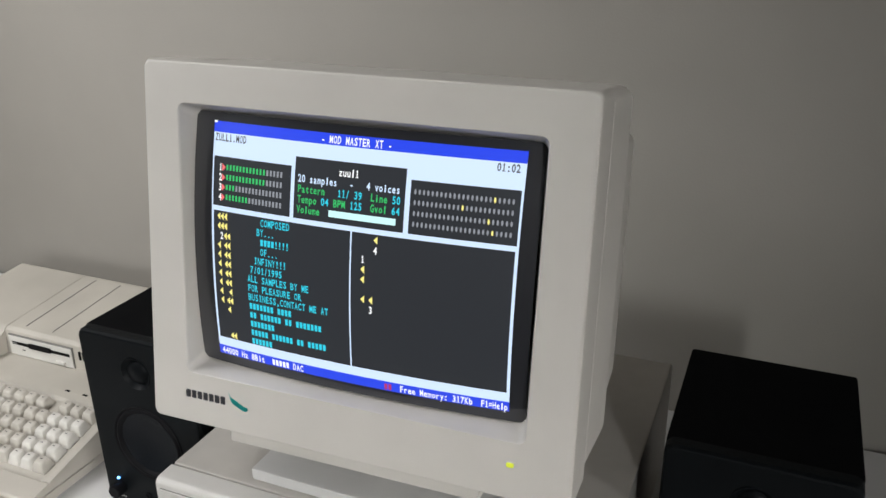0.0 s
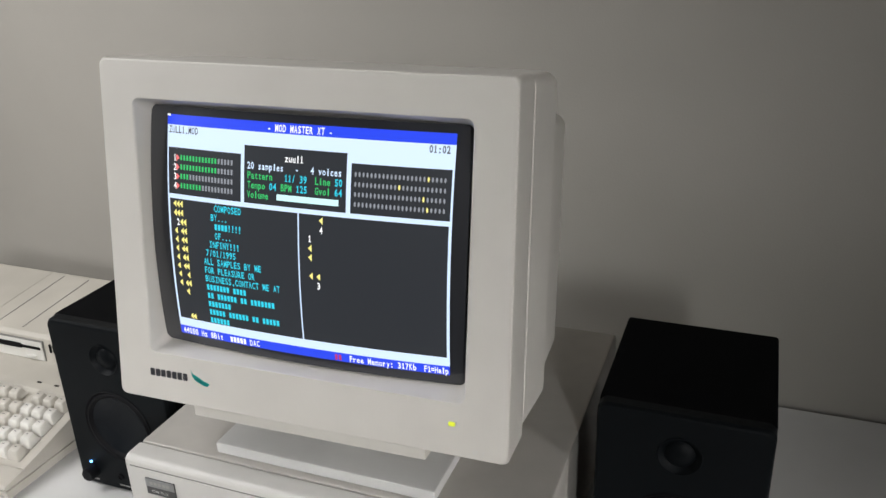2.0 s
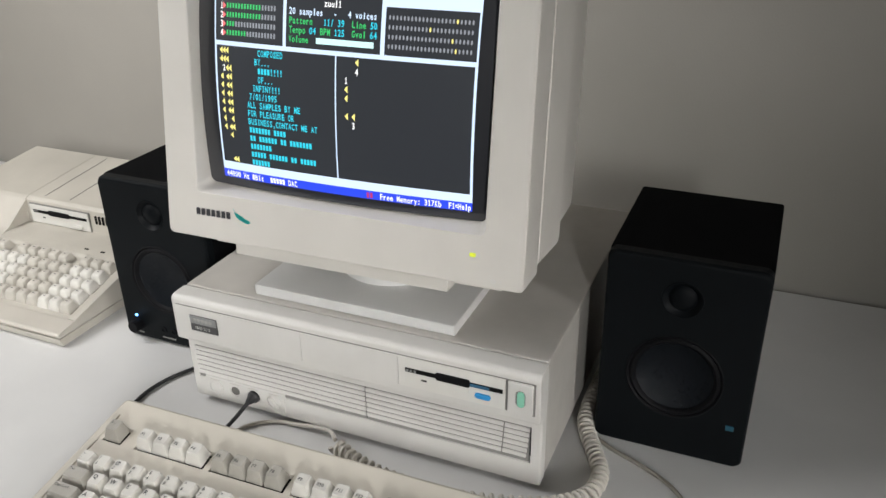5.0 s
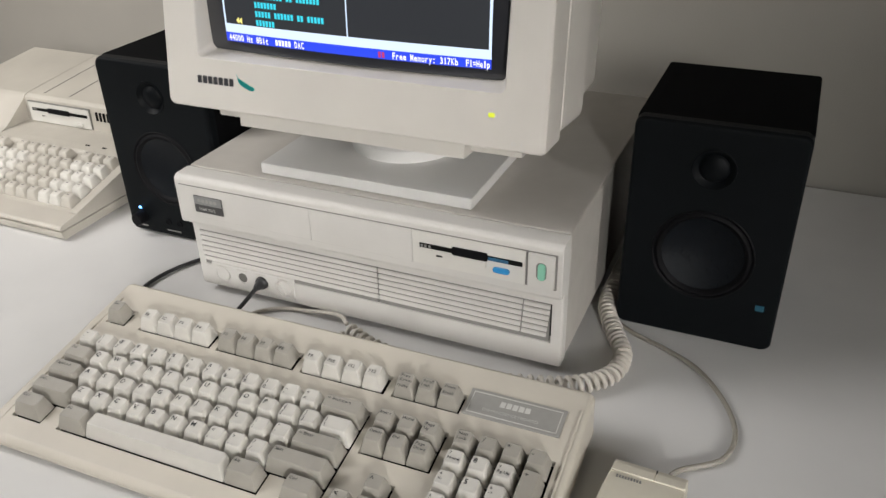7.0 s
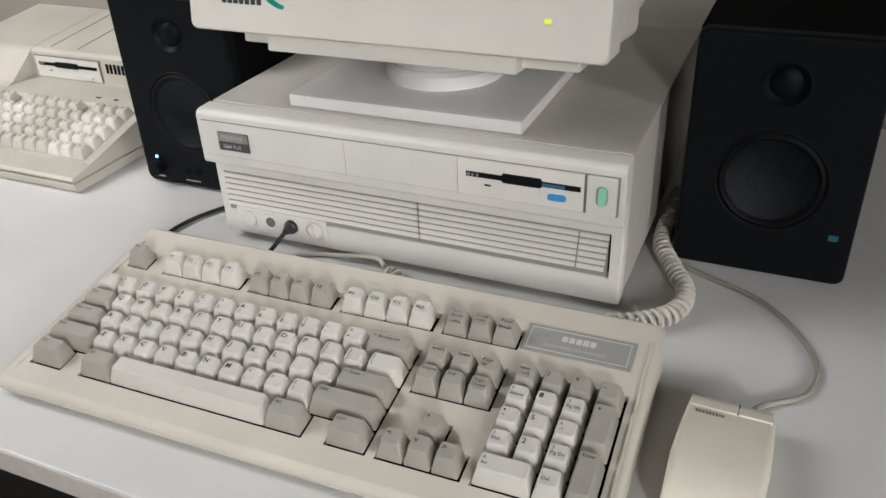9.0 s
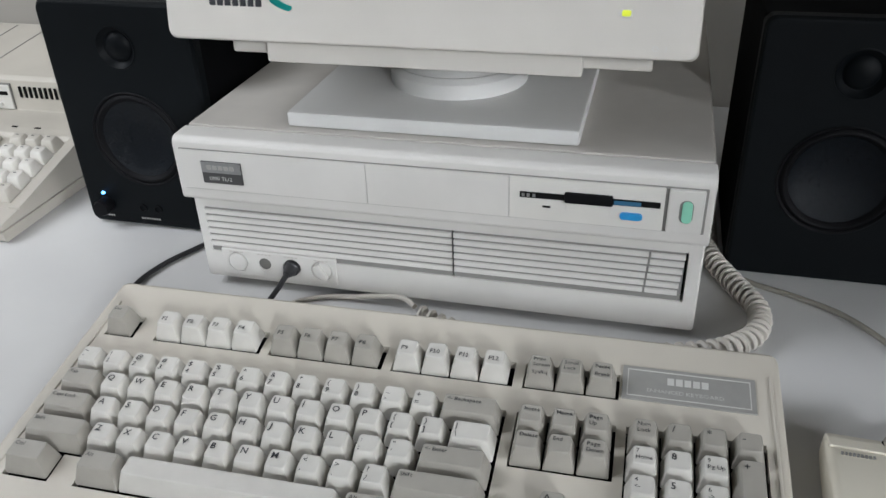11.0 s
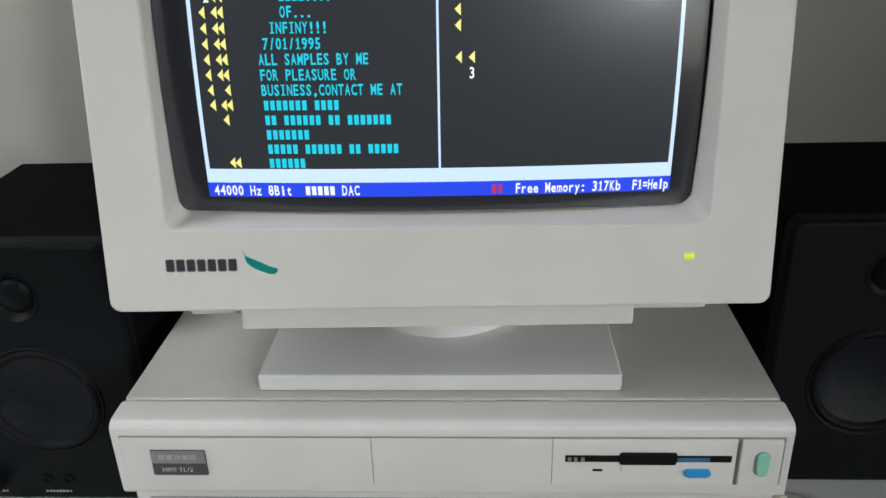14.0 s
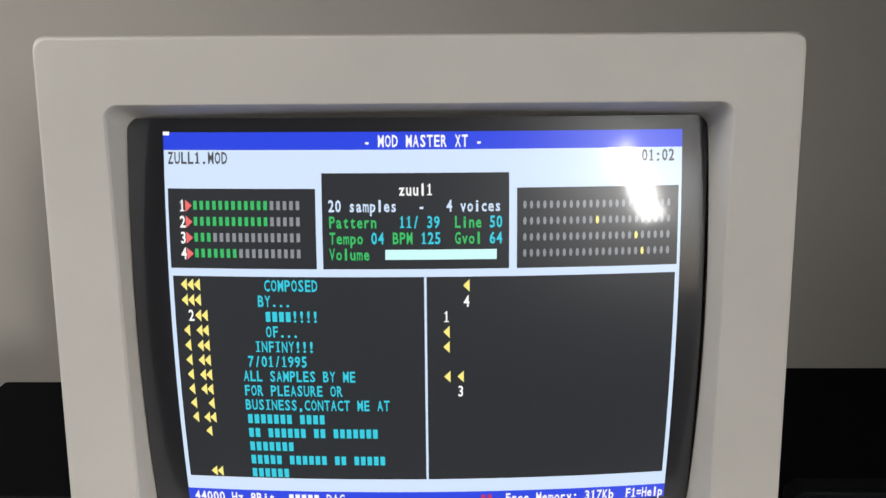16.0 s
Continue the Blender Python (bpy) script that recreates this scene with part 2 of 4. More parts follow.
def glyph(ch, bold=0.0):
    """Vertices, faces and width of one character, one unit high."""
    if ch == "1" or (ch == "I" and bold > 0.02):
        # figure one and capital i with serifs
        e = 0.045 + bold
        quads = [((0.08, 0), (0.46, 0), (0.46, 0.075), (0.08, 0.075)), ((0.27 - e, 0.075), (0.27 + e, 0.075), (0.27 + e, 0.62), (0.27 - e, 0.62))]
        quads.append(((0.08, 0.50), (0.27 - e, 0.55), (0.27 - e, 0.62), (0.08, 0.57)) if ch == "1" else ((0.08, 0.62), (0.46, 0.62), (0.46, 0.695), (0.08, 0.695)))
        if ch == "1":
            quads.append(((0.27 - e, 0.62), (0.27 + e, 0.62), (0.27 + e, 0.695), (0.27 - e, 0.695)))
        return [p for q in quads for p in q], [tuple(range(4 * n, 4 * n + 4)) for n in range(len(quads))], 0.08, 0.46
    if (ch, bold) not in GLYPHS:
        cu = bpy.data.curves.new("glyph", "FONT")
        cu.body, cu.size, cu.resolution_u, cu.offset = ch, 1.0, 2, bold
        ob = new("glyph", cu)
        bpy.context.view_layer.update()
        me = bpy.data.meshes.new_from_object(ob.evaluated_get(bpy.context.evaluated_depsgraph_get()))
        vs = [(v.co.x, v.co.y) for v in me.vertices]
        fs = [tuple(p.vertices) for p in me.polygons]
        bpy.data.objects.remove(ob)
        bpy.data.curves.remove(cu)
        bpy.data.meshes.remove(me)
        xs = [v[0] for v in vs] or [0, 0.3]
        GLYPHS[ch, bold] = (vs, fs, min(xs), max(xs))
    return GLYPHS[ch, bold]


def letters(bm, text, x, y, size, place, pitch=0.0, wide=1.0, bold=0.0):
    """Writes text from (x, y). pitch: width of a fixed cell, 0 for natural widths. place maps flat (x, y) to 3D."""
    for ch in text:
        if ch == " ":
            x += pitch or 0.28 * size * wide
            continue
        vs, fs, a, b = glyph(ch, bold)
        if pitch:
            room = pitch * 0.84
            k = min(room / max(b - a, 1e-6), size * wide * (2.6 if b - a < 0.2 else 1.9))
            off = x + pitch / 2 - k * (a + b) / 2
        else:
            k, off = size * wide, x - a * size * wide
        made = [bm.verts.new(place(off + vx * k, y + vy * size)) for vx, vy in vs]
        for f in fs:
            try:
                bm.faces.new([made[i] for i in f])
            except ValueError:
                pass
        x += pitch or (b - a) * k + 0.09 * size * wide
    return x


# ---- the room ----
def setting(name, bm, mat, label, category):
    ob = part(name, bm, mat)
    return tagged(ob, label, category, kind="structure")


WALL_Y = 0.512
setting("floor", cube(-1.55, 4.2, -3.6, 0.7, -0.1, 0.0), M_FLOOR, "dark brown floor in shade under the desk", "floor")
setting("ceiling", cube(-1.55, 4.2, -3.6, 0.7, 2.7, 2.8), M_CEIL, "plain white painted ceiling", "ceiling")
setting("wall_north", cube(-1.55, 4.2, WALL_Y, 0.7, 0.0, 2.7), M_WALL, "smooth off-white painted wall behind the desk", "wall")
bm = bmesh.new()
for y0, y1, z0, z1 in ((-3.3, -2.65, 0, 2.7), (-1.75, WALL_Y, 0, 2.7), (-2.65, -1.75, 0, 1.55), (-2.65, -1.75, 2.55, 2.7)):
    box(bm, 4.0, 4.2, y0, y1, z0, z1)
setting("wall_east", bm, M_WALL, "plain off-white side wall with a window opening", "wall")
bm = bmesh.new()
for y0, y1, z0, z1 in ((-3.3, -1.05, 0, 2.7), (-0.02, WALL_Y, 0, 2.7), (-1.05, -0.02, 0, 1.25), (-1.05, -0.02, 2.35, 2.7)):
    box(bm, -1.55, -1.15, y0, y1, z0, z1)
setting("wall_west", bm, M_WALL, "plain off-white wall with a window opening", "wall")
bm = bmesh.new()
for x0, x1, z0, z1 in ((-1.15, 1.72, 0, 2.7), (2.08, 2.18, 0, 2.7), (3.32, 4.0, 0, 2.7), (2.18, 3.32, 0, 0.75), (2.18, 3.32, 2.35, 2.7), (1.72, 2.08, 0, 1.5), (1.72, 2.08, 2.55, 2.7)):
    box(bm, x0, x1, -3.5, -3.3, z0, z1)
setting("wall_south", bm, M_WALL, "plain off-white wall with two window openings", "wall")

# ---- desk ----
desk = thing("desk", pose(0, 0, 0), "white laminate desk pushed against the wall", "desk")
part("tabletop", cube(-1.14, 1.05, -0.295, 0.5035, DESK - 0.022, DESK, 0.0015), M_DESK, desk)
part("edge_band", cube(-1.139, 1.049, -0.2965, -0.2945, DESK - 0.0212, DESK - 0.0015, 0.0005), M_DESKEDGE, desk, "greyish beige edge band")
for lx in (-1.05, 0.95):
    for ly in (-0.2, 0.42):
        part("leg", cube(lx - 0.025, lx + 0.025, ly - 0.025, ly + 0.025, 0, DESK - 0.022, 0.003), M_LEG, desk)


def disc_along_y(bm, x, y, z, profile, n=40):
    """A turned shape whose axis points to the viewer (-y)."""
    return lathe(bm, profile, n, pose(x, y, z, 90, 0, 0))


def bored(name, bm, y0, holes, mat, parent):
    """A part with round holes sunk into its front, each (x, z, radius, depth), from the face at y0."""
    ob = part(name, bm, mat, parent)
    cut = bmesh.new()
    for x, z, r, depth in holes:
        disc_along_y(cut, x, y0, z, [(r, -depth), (r, 0.004)], 48)
    tool_mesh = bpy.data.meshes.new("cutter")
    bmesh.ops.recalc_face_normals(cut, faces=cut.faces)
    cut.to_mesh(tool_mesh)
    cut.free()
    tool = new("cutter", tool_mesh)
    tool.parent = parent
    mod = ob.modifiers.new("holes", "BOOLEAN")
    mod.object, mod.operation, mod.solver = tool, "DIFFERENCE", "EXACT"
    bpy.context.view_layer.update()
    done = bpy.data.meshes.new_from_object(ob.evaluated_get(bpy.context.evaluated_depsgraph_get()))
    ob.modifiers.clear()
    ob.data = done
    done.set_sharp_from_angle(angle=radians(30))
    ob.modifiers.new("even_shading", "WEIGHTED_NORMAL").keep_sharp = True
    bpy.data.objects.remove(tool)
    bpy.data.meshes.remove(tool_mesh)
    return ob


# ---- computer system unit ----
PC_W, PC_TOP = 0.198, 0.880
pc = thing("desktop_computer", pose(0, 0, DESK), "beige desktop computer with slatted front, standing on the desk", "computer")


def pcz(z):
    return z - DESK


# lid: upper shell with rounded front, sloping a little
lid = part("lid", prism([(0.0240, pcz(0.833)), (0.0240, pcz(0.8806)), (0.374, pcz(0.8806)), (0.380, pcz(0.874)), (0.380, pcz(0.752)), (0.027, pcz(0.752))], -PC_W + 0.0006, PC_W - 0.0006, 0.003), M_PCTOP, pc, "painted metal lid")
# front hood: rounded over the top
hp = [(0.0230, pcz(0.8268)), (0.0230, pcz(0.8800)), (0.0060, pcz(0.8797)), (0.0028, pcz(0.8786)), (0.0008, pcz(0.8768)), (0.0, pcz(0.8742)), (0.0, pcz(0.8300)), (0.0012, pcz(0.8277)), (0.0040, pcz(0.8268))]
front_hood = part("front_hood", prism(hp, -PC_W, PC_W, 0.0016), M_PC, pc)
# lower bezel carrying the slats
low = bmesh.new()
PX = PC_W - 0.0010
loft(low, [[(x, 0.026, z) for x, z in round_rect(0, pcz(0.7910), 2 * PX, 0.085, 0.003, 3)], [(x, 0.0135, z) for x, z in round_rect(0, pcz(0.7910), 2 * PX, 0.085, 0.003, 3)], [(x, 0.012, z) for x, z in round_rect(0, pcz(0.7910), 2 * PX - 0.003, 0.082, 0.002, 3)],
           [(x, 0.012, z) for x, z in round_rect(-0.0010, pcz(0.7942), 0.3760, 0.0415, 0.0008, 3)], [(x, 0.0235, z) for x, z in round_rect(-0.0010, pcz(0.7942), 0.3760, 0.0415, 0.0008, 3)]], False, False)
lower = part("lower_bezel", low, M_PC, pc)
# black sheet gives the depth behind the slots its shade by colour
part("vent_backing", cube(-PC_W + 0.004, PC_W - 0.004, 0.0225, 0.025, pcz(0.772), pcz(0.8155)), M_DARK, pc, "near-black sheet painting the shade behind the ventilation slots")
# web behind the slats, its dark colour painting the louvres' shade
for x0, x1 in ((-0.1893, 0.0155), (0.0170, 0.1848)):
    part("vent_web", cube(x0, x1, 0.0136, 0.0160, pcz(0.7735), pcz(0.8150)), M_VENT, pc, "recessed web coloured grey as the shade between the slats")
# slats: louvre fins, a narrow upright face in front of a recessed web
ROWS_N, PITCH = 6, 0.00600
SLAT = {}


def slat(x0, x1, z):
    w = round(x1 - x0, 4)
    if w not in SLAT:
        SLAT[w] = None
        ob = part("slat", prism([(0.0121, -0.0017), (0.0121, 0.0011), (0.0126, 0.0016), (0.0143, 0.0022), (0.0143, -0.0019), (0.0126, -0.0019)], -w / 2, w / 2), M_SLAT, pc, angle=20)
        SLAT[w] = ob.data
    else:
        ob = new("slat", SLAT[w])
        ob.parent = pc
    ob.location = ((x0 + x1) / 2, 0, z)


for i in range(ROWS_N):
    z = pcz(0.8103 - i * PITCH)
    cut = 0.1598 - i * 0.0004
    for x0, x1 in ((-0.1893, 0.0155), (0.0170, cut), (cut + 0.0016, 0.1852 - i * 0.0006)):
        slat(x0, x1, z)
# inset front panel in the hood
part("panel_groove", cube(-0.1926, 0.1932, -0.0006, 0.003, pcz(0.8374), pcz(0.8712), 0.0005), M_GROOVE, pc, "thin shadow gap round the bay covers")
for x0, x1 in ((-0.1918, -0.0434), (-0.0430, 0.0614)):
    part("bay_cover", cube(x0, x1, -0.0018, 0.003, pcz(0.8383), pcz(0.8703), 0.0004), M_PC, pc)
# badge
badge = part("badge", cube(-0.1745, -0.1415, -0.0030, -0.001, pcz(0.8445), pcz(0.8625), 0.0004), M_BADGED, pc, "dark grey and silver name badge")
part("badge_upper", cube(-0.1742, -0.1418, -0.0034, -0.0028, pcz(0.8535), pcz(0.8623), 0.0002), M_BADGE, badge)
bm = bmesh.new()
for i in range(5):
    box(bm, -0.1695 + i * 0.0047, -0.1660 + i * 0.0047, -0.0037, -0.0033, pcz(0.8562), pcz(0.8597), 0.0003, 1)
part("name_mark", bm, M_PLATE, badge)
bm = bmesh.new()
letters(bm, "1000 TL/2", -0.1690, pcz(0.8475), 0.0044, lambda x, y: (x, -0.00325, y), wide=1.0)
part("model_number", bm, M_SILVER, badge)
# floppy drive
drive = part("floppy_drive", cube(0.0617, 0.1660, -0.0019, 0.003, pcz(0.8383), pcz(0.8703), 0.0004), M_DRIVE, pc, "cream floppy drive front")
part("slot", cube(0.0690, 0.1635, -0.0024, -0.001, pcz(0.8551), pcz(0.8596), 0.0003), M_DARK, drive)
bm = cube(0.0998, 0.1325, -0.0040, -0.001, pcz(0.8537), pcz(0.8620), 0.0014)
part("slot_shutter", bm, M_RUB, drive, "black shutter flap")
part("blue_sliver", cube(0.1330, 0.1510, -0.0031, -0.001, pcz(0.8558), pcz(0.8586)), material("blue_disk", (0.03, 0.12, 0.22), 0.4), drive)
part("finger_notch", cube(0.1012, 0.1312, -0.0029, -0.001, pcz(0.8470), pcz(0.8537), 0.0006), M_DRIVE, drive)
for x0 in (0.0705, 0.0740, 0.0780):
    part("slot_spring", cube(x0, x0 + 0.002, -0.0032, -0.001, pcz(0.8562), pcz(0.8586)), M_BADGE, drive)


def pill(bm, cx, cz, w, h, y0, y1, r=None):
    r = min(w, h) / 2 * 0.96 if r is None else r
    outer = round_rect(cx, cz, w, h, r, 6)
    inner = round_rect(cx, cz, w * 0.86, h * 0.86, r * 0.86, 6)
    return loft(bm, [[(x, y1, z) for x, z in outer], [(x, y0 + 0.0006, z) for x, z in outer], [(x, y0, z) for x, z in inner]], True, True)


part("eject_button", pill(bmesh.new(), 0.1450, pcz(0.8476), 0.0150, 0.0052, -0.0040, -0.001), M_BLUE, drive, "bright blue eject button")
part("activity_light", cube(0.0850, 0.0905, -0.0028, -0.001, pcz(0.8488), pcz(0.8499)), M_DARK, drive)
# power switch
switch_plate = part("power_switch_plate", cube(0.1682, 0.1914, -0.0030, 0.003, pcz(0.8385), pcz(0.8702), 0.0010), M_PC, pc)
part("switch_gap", cube(0.1667, 0.1675, -0.0016, 0.003, pcz(0.8385), pcz(0.8702)), M_GROOVE, pc)
part("rocker_well", pill(bmesh.new(), 0.1802, pcz(0.8548), 0.0098, 0.0182, -0.0033, -0.001), M_GROOVE, switch_plate)
part("rocker", pill(bmesh.new(), 0.1807, pcz(0.8548), 0.0066, 0.0160, -0.0050, -0.001), M_GREEN, switch_plate, "mint green power rocker")
# port panel
PORT_Z = pcz(0.766)


ports = bored("port_panel", cube(-0.1803, -0.0802, 0.0105, 0.0225, pcz(0.7530), pcz(0.7778), 0.0012), 0.0105,
              [(-0.1667, PORT_Z, 0.0092, 0.0022), (-0.1417, PORT_Z, 0.0064, 0.0075), (-0.1185, PORT_Z, 0.0078, 0.0075), (-0.0925, PORT_Z, 0.0092, 0.0026)], M_PC, pc)
bm = bmesh.new()
disc_along_y(bm, -0.1667, 0.0105, PORT_Z, [(0.0084, -0.003), (0.0084, 0.0006), (0.0078, 0.001), (0.0074, 0.0002), (0.0072, 0.0006), (0.001, 0.0006)])
part("volume_wheel", bm, M_PC, ports)
# dark discs paint the sockets' inner shade; the left one sits off-centre
for sx, sr in ((-0.1428, 0.0052), (-0.1185, 0.0072)):
    bm = bmesh.new()
    disc_along_y(bm, sx, 0.0105, PORT_Z, [(sr, -0.0030), (sr, -0.0012), (sr * 0.8, -0.0010), (0.0004, -0.0010)], 32)
    part("jack_socket_shade", bm, M_HOLE, ports)
bm = bmesh.new()
disc_along_y(bm, -0.0925, 0.0105, PORT_Z, [(0.0080, -0.003), (0.0080, -0.0008), (0.0074, 0.0), (0.001, 0.0)])
box(bm, -0.0022, 0.0022, 0.0062, 0.0110, -0.0074, 0.0074, 0.0008, 2, pose(-0.0925, 0, PORT_Z, 0, -28, 0))
part("dial", bm, M_PC, ports)
for lx in (-0.1667, -0.1417, -0.1185, -0.0925):
    bm = bmesh.new()
    for k in range(4):
        box(bm, lx - 0.006 + k * 0.0032, lx - 0.0038 + k * 0.0032, 0.0102, 0.0108, pcz(0.7752), pcz(0.7760))
    part("moulded_mark", bm, M_PCTOP, ports)
for fx in (-0.17, 0.17):
    for fy in (0.05, 0.34):
        bm = bmesh.new()
        lathe(bm, [(0.010, 0.0), (0.010, 0.010), (0.004, 0.012)], 20, pose(fx, fy, 0))
        part("foot", bm, M_RUB, pc)
part("base_pan", cube(-PC_W + 0.008, PC_W - 0.008, 0.020, 0.374, 0.004, 0.014, 0.001), M_PCTOP, pc)

# ---- monitor ----
mon = thing("crt_monitor", pose(-0.005, 0.11, PC_TOP), "beige tube monitor switched on, tilted back on a swivel stand", "monitor")
HEAD = pose(-0.005, 0.11, PC_TOP).inverted() @ pose(-0.001, 0.001, 0.9560, -7.6, 0.9, 2.6)
FW, FH = 0.3485, 0.2914
OCX, OCZ, OW, OH = 0.0, 0.1515, 0.281, 0.214
GCX, GCZ, GW, GH = -0.0015, 0.1512, 0.2745, 0.2030
GDEPTH = 0.0212


def ring(cx, cz, w, h, r, y):
    return [(x, y, z) for x, z in round_rect(cx, cz, w, h, r, 6)]


def shell(cx, cz, w, h, r, y):
    """An outline of the monitor's housing, a little wider at the bottom."""
    return [(x * (1.015 - 0.030 * z / FH), y, z) for x, y, z in ring(cx, cz, w, h, r, y)]


bm = bmesh.new()
C = FH / 2 - 0.0018
loft(bm, [shell(0, C, FW - 0.012, FH - 0.012, 0.006, 0.055), shell(0, C, FW - 0.004, FH - 0.004, 0.008, 0.055), shell(0.0006, C, FW, FH, 0.0055, 0.044), shell(0.0006, C, FW, FH, 0.0055, 0.0035), shell(0.0006, C, FW - 0.0018, FH - 0.0018, 0.006, 0.0010), shell(0.0006, C, FW - 0.005, FH - 0.005, 0.005, 0.0),
          ring(OCX, OCZ, OW + 0.002, OH + 0.002, 0.0065, 0.0), ring(OCX, OCZ, OW, OH, 0.006, 0.0012), ring(GCX, GCZ, GW + 0.001, GH + 0.001, 0.008, GDEPTH), ring(GCX, GCZ, GW - 0.004, GH - 0.004, 0.008, GDEPTH + 0.004)])
bezel = part("bezel", bm, M_MON, mon, xf=HEAD)
bm = bmesh.new()
loft(bm, [shell(0, C, FW - 0.010, FH - 0.010, 0.008, 0.053), shell(0, C, FW - 0.0020, FH - 0.005, 0.010, 0.057), shell(0.0005, C - 0.0005, FW + 0.002, FH - 0.004, 0.011, 0.124), shell(0.0005, C - 0.001, FW - 0.001, FH - 0.007, 0.012, 0.134), shell(0, C - 0.002, FW - 0.010, FH - 0.018, 0.012, 0.138),
          shell(0.001, C - 0.014, FW - 0.010, FH - 0.050, 0.010, 0.139), shell(0.001, C - 0.016, FW - 0.014, FH - 0.058, 0.012, 0.215), shell(0, C - 0.018, FW - 0.060, FH - 0.110, 0.02, 0.290), shell(0, C - 0.018, FW - 0.090, FH - 0.130, 0.02, 0.296)], False, True)
part("rear_housing", bm, M_MON, mon, xf=HEAD)


def tube_depth(x, z):
    return GDEPTH - 0.0178 * max(0.0, 1 - 0.5 * (x / (GW / 2)) ** 2 - 0.5 * ((z - GCZ) / (GH / 2)) ** 2)


bm = bmesh.new()
NX, NZ = 28, 22
grid = [[bm.verts.new((GCX - GW / 2 + GW * i / NX, tube_depth(-GW / 2 + GW * i / NX, GCZ - GH / 2 + GH * j / NZ), GCZ - GH / 2 + GH * j / NZ)) for i in range(NX + 1)] for j in range(NZ + 1)]
for j in range(NZ):
    for i in range(NX):
        bm.faces.new((grid[j][i], grid[j][i + 1], grid[j + 1][i + 1], grid[j + 1][i]))
screen = part("picture_tube", bm, M_GLASS, mon, "dark glass picture tube showing a music player", xf=HEAD)

# picture on the tube: 80 columns, 25 rows
RW, RH, RCX, RCZ = 0.2444, 0.1882, 0.0012, 0.1521


def raster(col, row, lift):
    """A place on the tube's curved face. Rows count down from the top."""
    u, v = col / 80 - 0.5, 0.5 - row / 25
    x, z = RCX + u * RW, RCZ + v * RH
    return Vector((x, tube_depth(x, z) - lift, z))


def patch(bm, c0, c1, r0, r1, lift):
    nx, nz = max(1, int((c1 - c0) / 3)), max(1, int((r1 - r0) / 1.2))
    g = [[bm.verts.new(raster(c0 + (c1 - c0) * i / nx, r0 + (r1 - r0) * j / nz, lift)) for i in range(nx + 1)] for j in range(nz + 1)]
    for j in range(nz):
        for i in range(nx):
            bm.faces.new((g[j][i], g[j][i + 1], g[j + 1][i + 1], g[j + 1][i]))


def fan(bm, pts, lift):
    bm.faces.new([bm.verts.new(raster(c, r, lift)) for c, r in pts])


L1, L2, L3, L4 = 0.0003, 0.0006, 0.0009, 0.0012


def shown(name, bm, mat):
    """One piece of the picture on the tube."""
    part(name, bm, mat, screen, xf=HEAD)


def block(name, c0, c1, r0, r1, lift, mat):
    bm = bmesh.new()
    patch(bm, c0, c1, r0, r1, lift)
    shown(name, bm, mat)


block("picture_background", 0, 80, 1, 24, L1, P_WHITE)
block("title_bar", 0, 80, 0, 1.08, L2, P_BLUE)
block("status_bar", 0, 80, 23.95, 25, L2, P_BLUE)
block("cursor_mark", 0, 1.0, -0.05, 0.18, L3, P_BRIGHT)
for c0, c1, r0, r1 in ((0.5, 23.5, 3.45, 8.45), (24.5, 53.1, 2.5, 8.45), (54.3, 79.5, 3.45, 8.45), (0.7, 40.0, 8.95, 22.95), (40.38, 79.3, 8.95, 22.95)):
    block("dark_window", c0, c1, r0, r1, L2, P_BLACK)


def say(mat, text, col, row, pitch=1.06):
    bm = bmesh.new()
    letters(bm, text, col, 0, 1.0, lambda x, y: raster(x, row + 0.86 - y * 1.02, L3), pitch=pitch, bold=0.022)
    shown("lettering", bm, mat)


def bar(mat, col, row, n, pitch=1.06):
    bm = bmesh.new()
    for k in range(n):
        patch(bm, col + k * pitch + 0.1, col + k * pitch + 0.85, row + 0.2, row + 0.85, L3)
    shown("lettering", bm, mat)


say(P_BRIGHT, "- MOD MASTER XT -", 31.0, 0.05)
say(P_DGREY, "ZULL1.MOD", 0.6, 1.05)
say(P_DGREY, "01:02", 73.5, 1.05)
say(P_BRIGHT, "zuul1", 36.2, 3)
say(P_WHITE, "20 samples   -   4 voices", 25.4, 4)
for row, col, text, mat in ((5, 25.5, "Pattern", P_GREEN), (5, 36.2, "11/ 39", P_CYAN), (5, 44.7, "Line", P_GREEN), (5, 50.0, "50", P_CYAN), (6, 25.5, "Tempo", P_GREEN), (6, 31.9, "04", P_CYAN), (6, 35.2, "BPM", P_GREEN), (6, 39.5, "125", P_CYAN), (6, 44.7, "Gvol", P_GREEN), (6, 50.0, "64", P_CYAN), (7, 25.4, "Volume", P_GREEN)):
    say(mat, text, col, row)
block("volume_bar", 34.1, 51.2, 7.22, 7.85, L3, P_PALE)
for k, level in enumerate((12, 12, 3, 7)):
    say(P_BRIGHT, "1234"[k], 2.2, 4 + k)
    bm = bmesh.new()
    fan(bm, ((3.25, 4.12 + k), (4.3, 4.5 + k), (3.25, 4.9 + k)), L4)
    shown("pointer", bm, P_RED)
    for j in range(17):
        block("meter_cell", 4.5 + j * 1.0, 5.05 + j * 1.0, 4.2 + k, 4.75 + k, L3, P_GREEN if j < level else P_GREY)
    for j in range(23):
        cx, cy = 55.5 + j * 1.02, 4.5 + k
        bm = bmesh.new()
        fan(bm, [(cx + 0.27 * math.cos(a * math.pi / 4), cy + 0.26 * math.sin(a * math.pi / 4)) for a in range(8)], L3)
        shown("dot", bm, P_YELLOW if j == (18, 11, 17, 18)[k] else P_GREY)
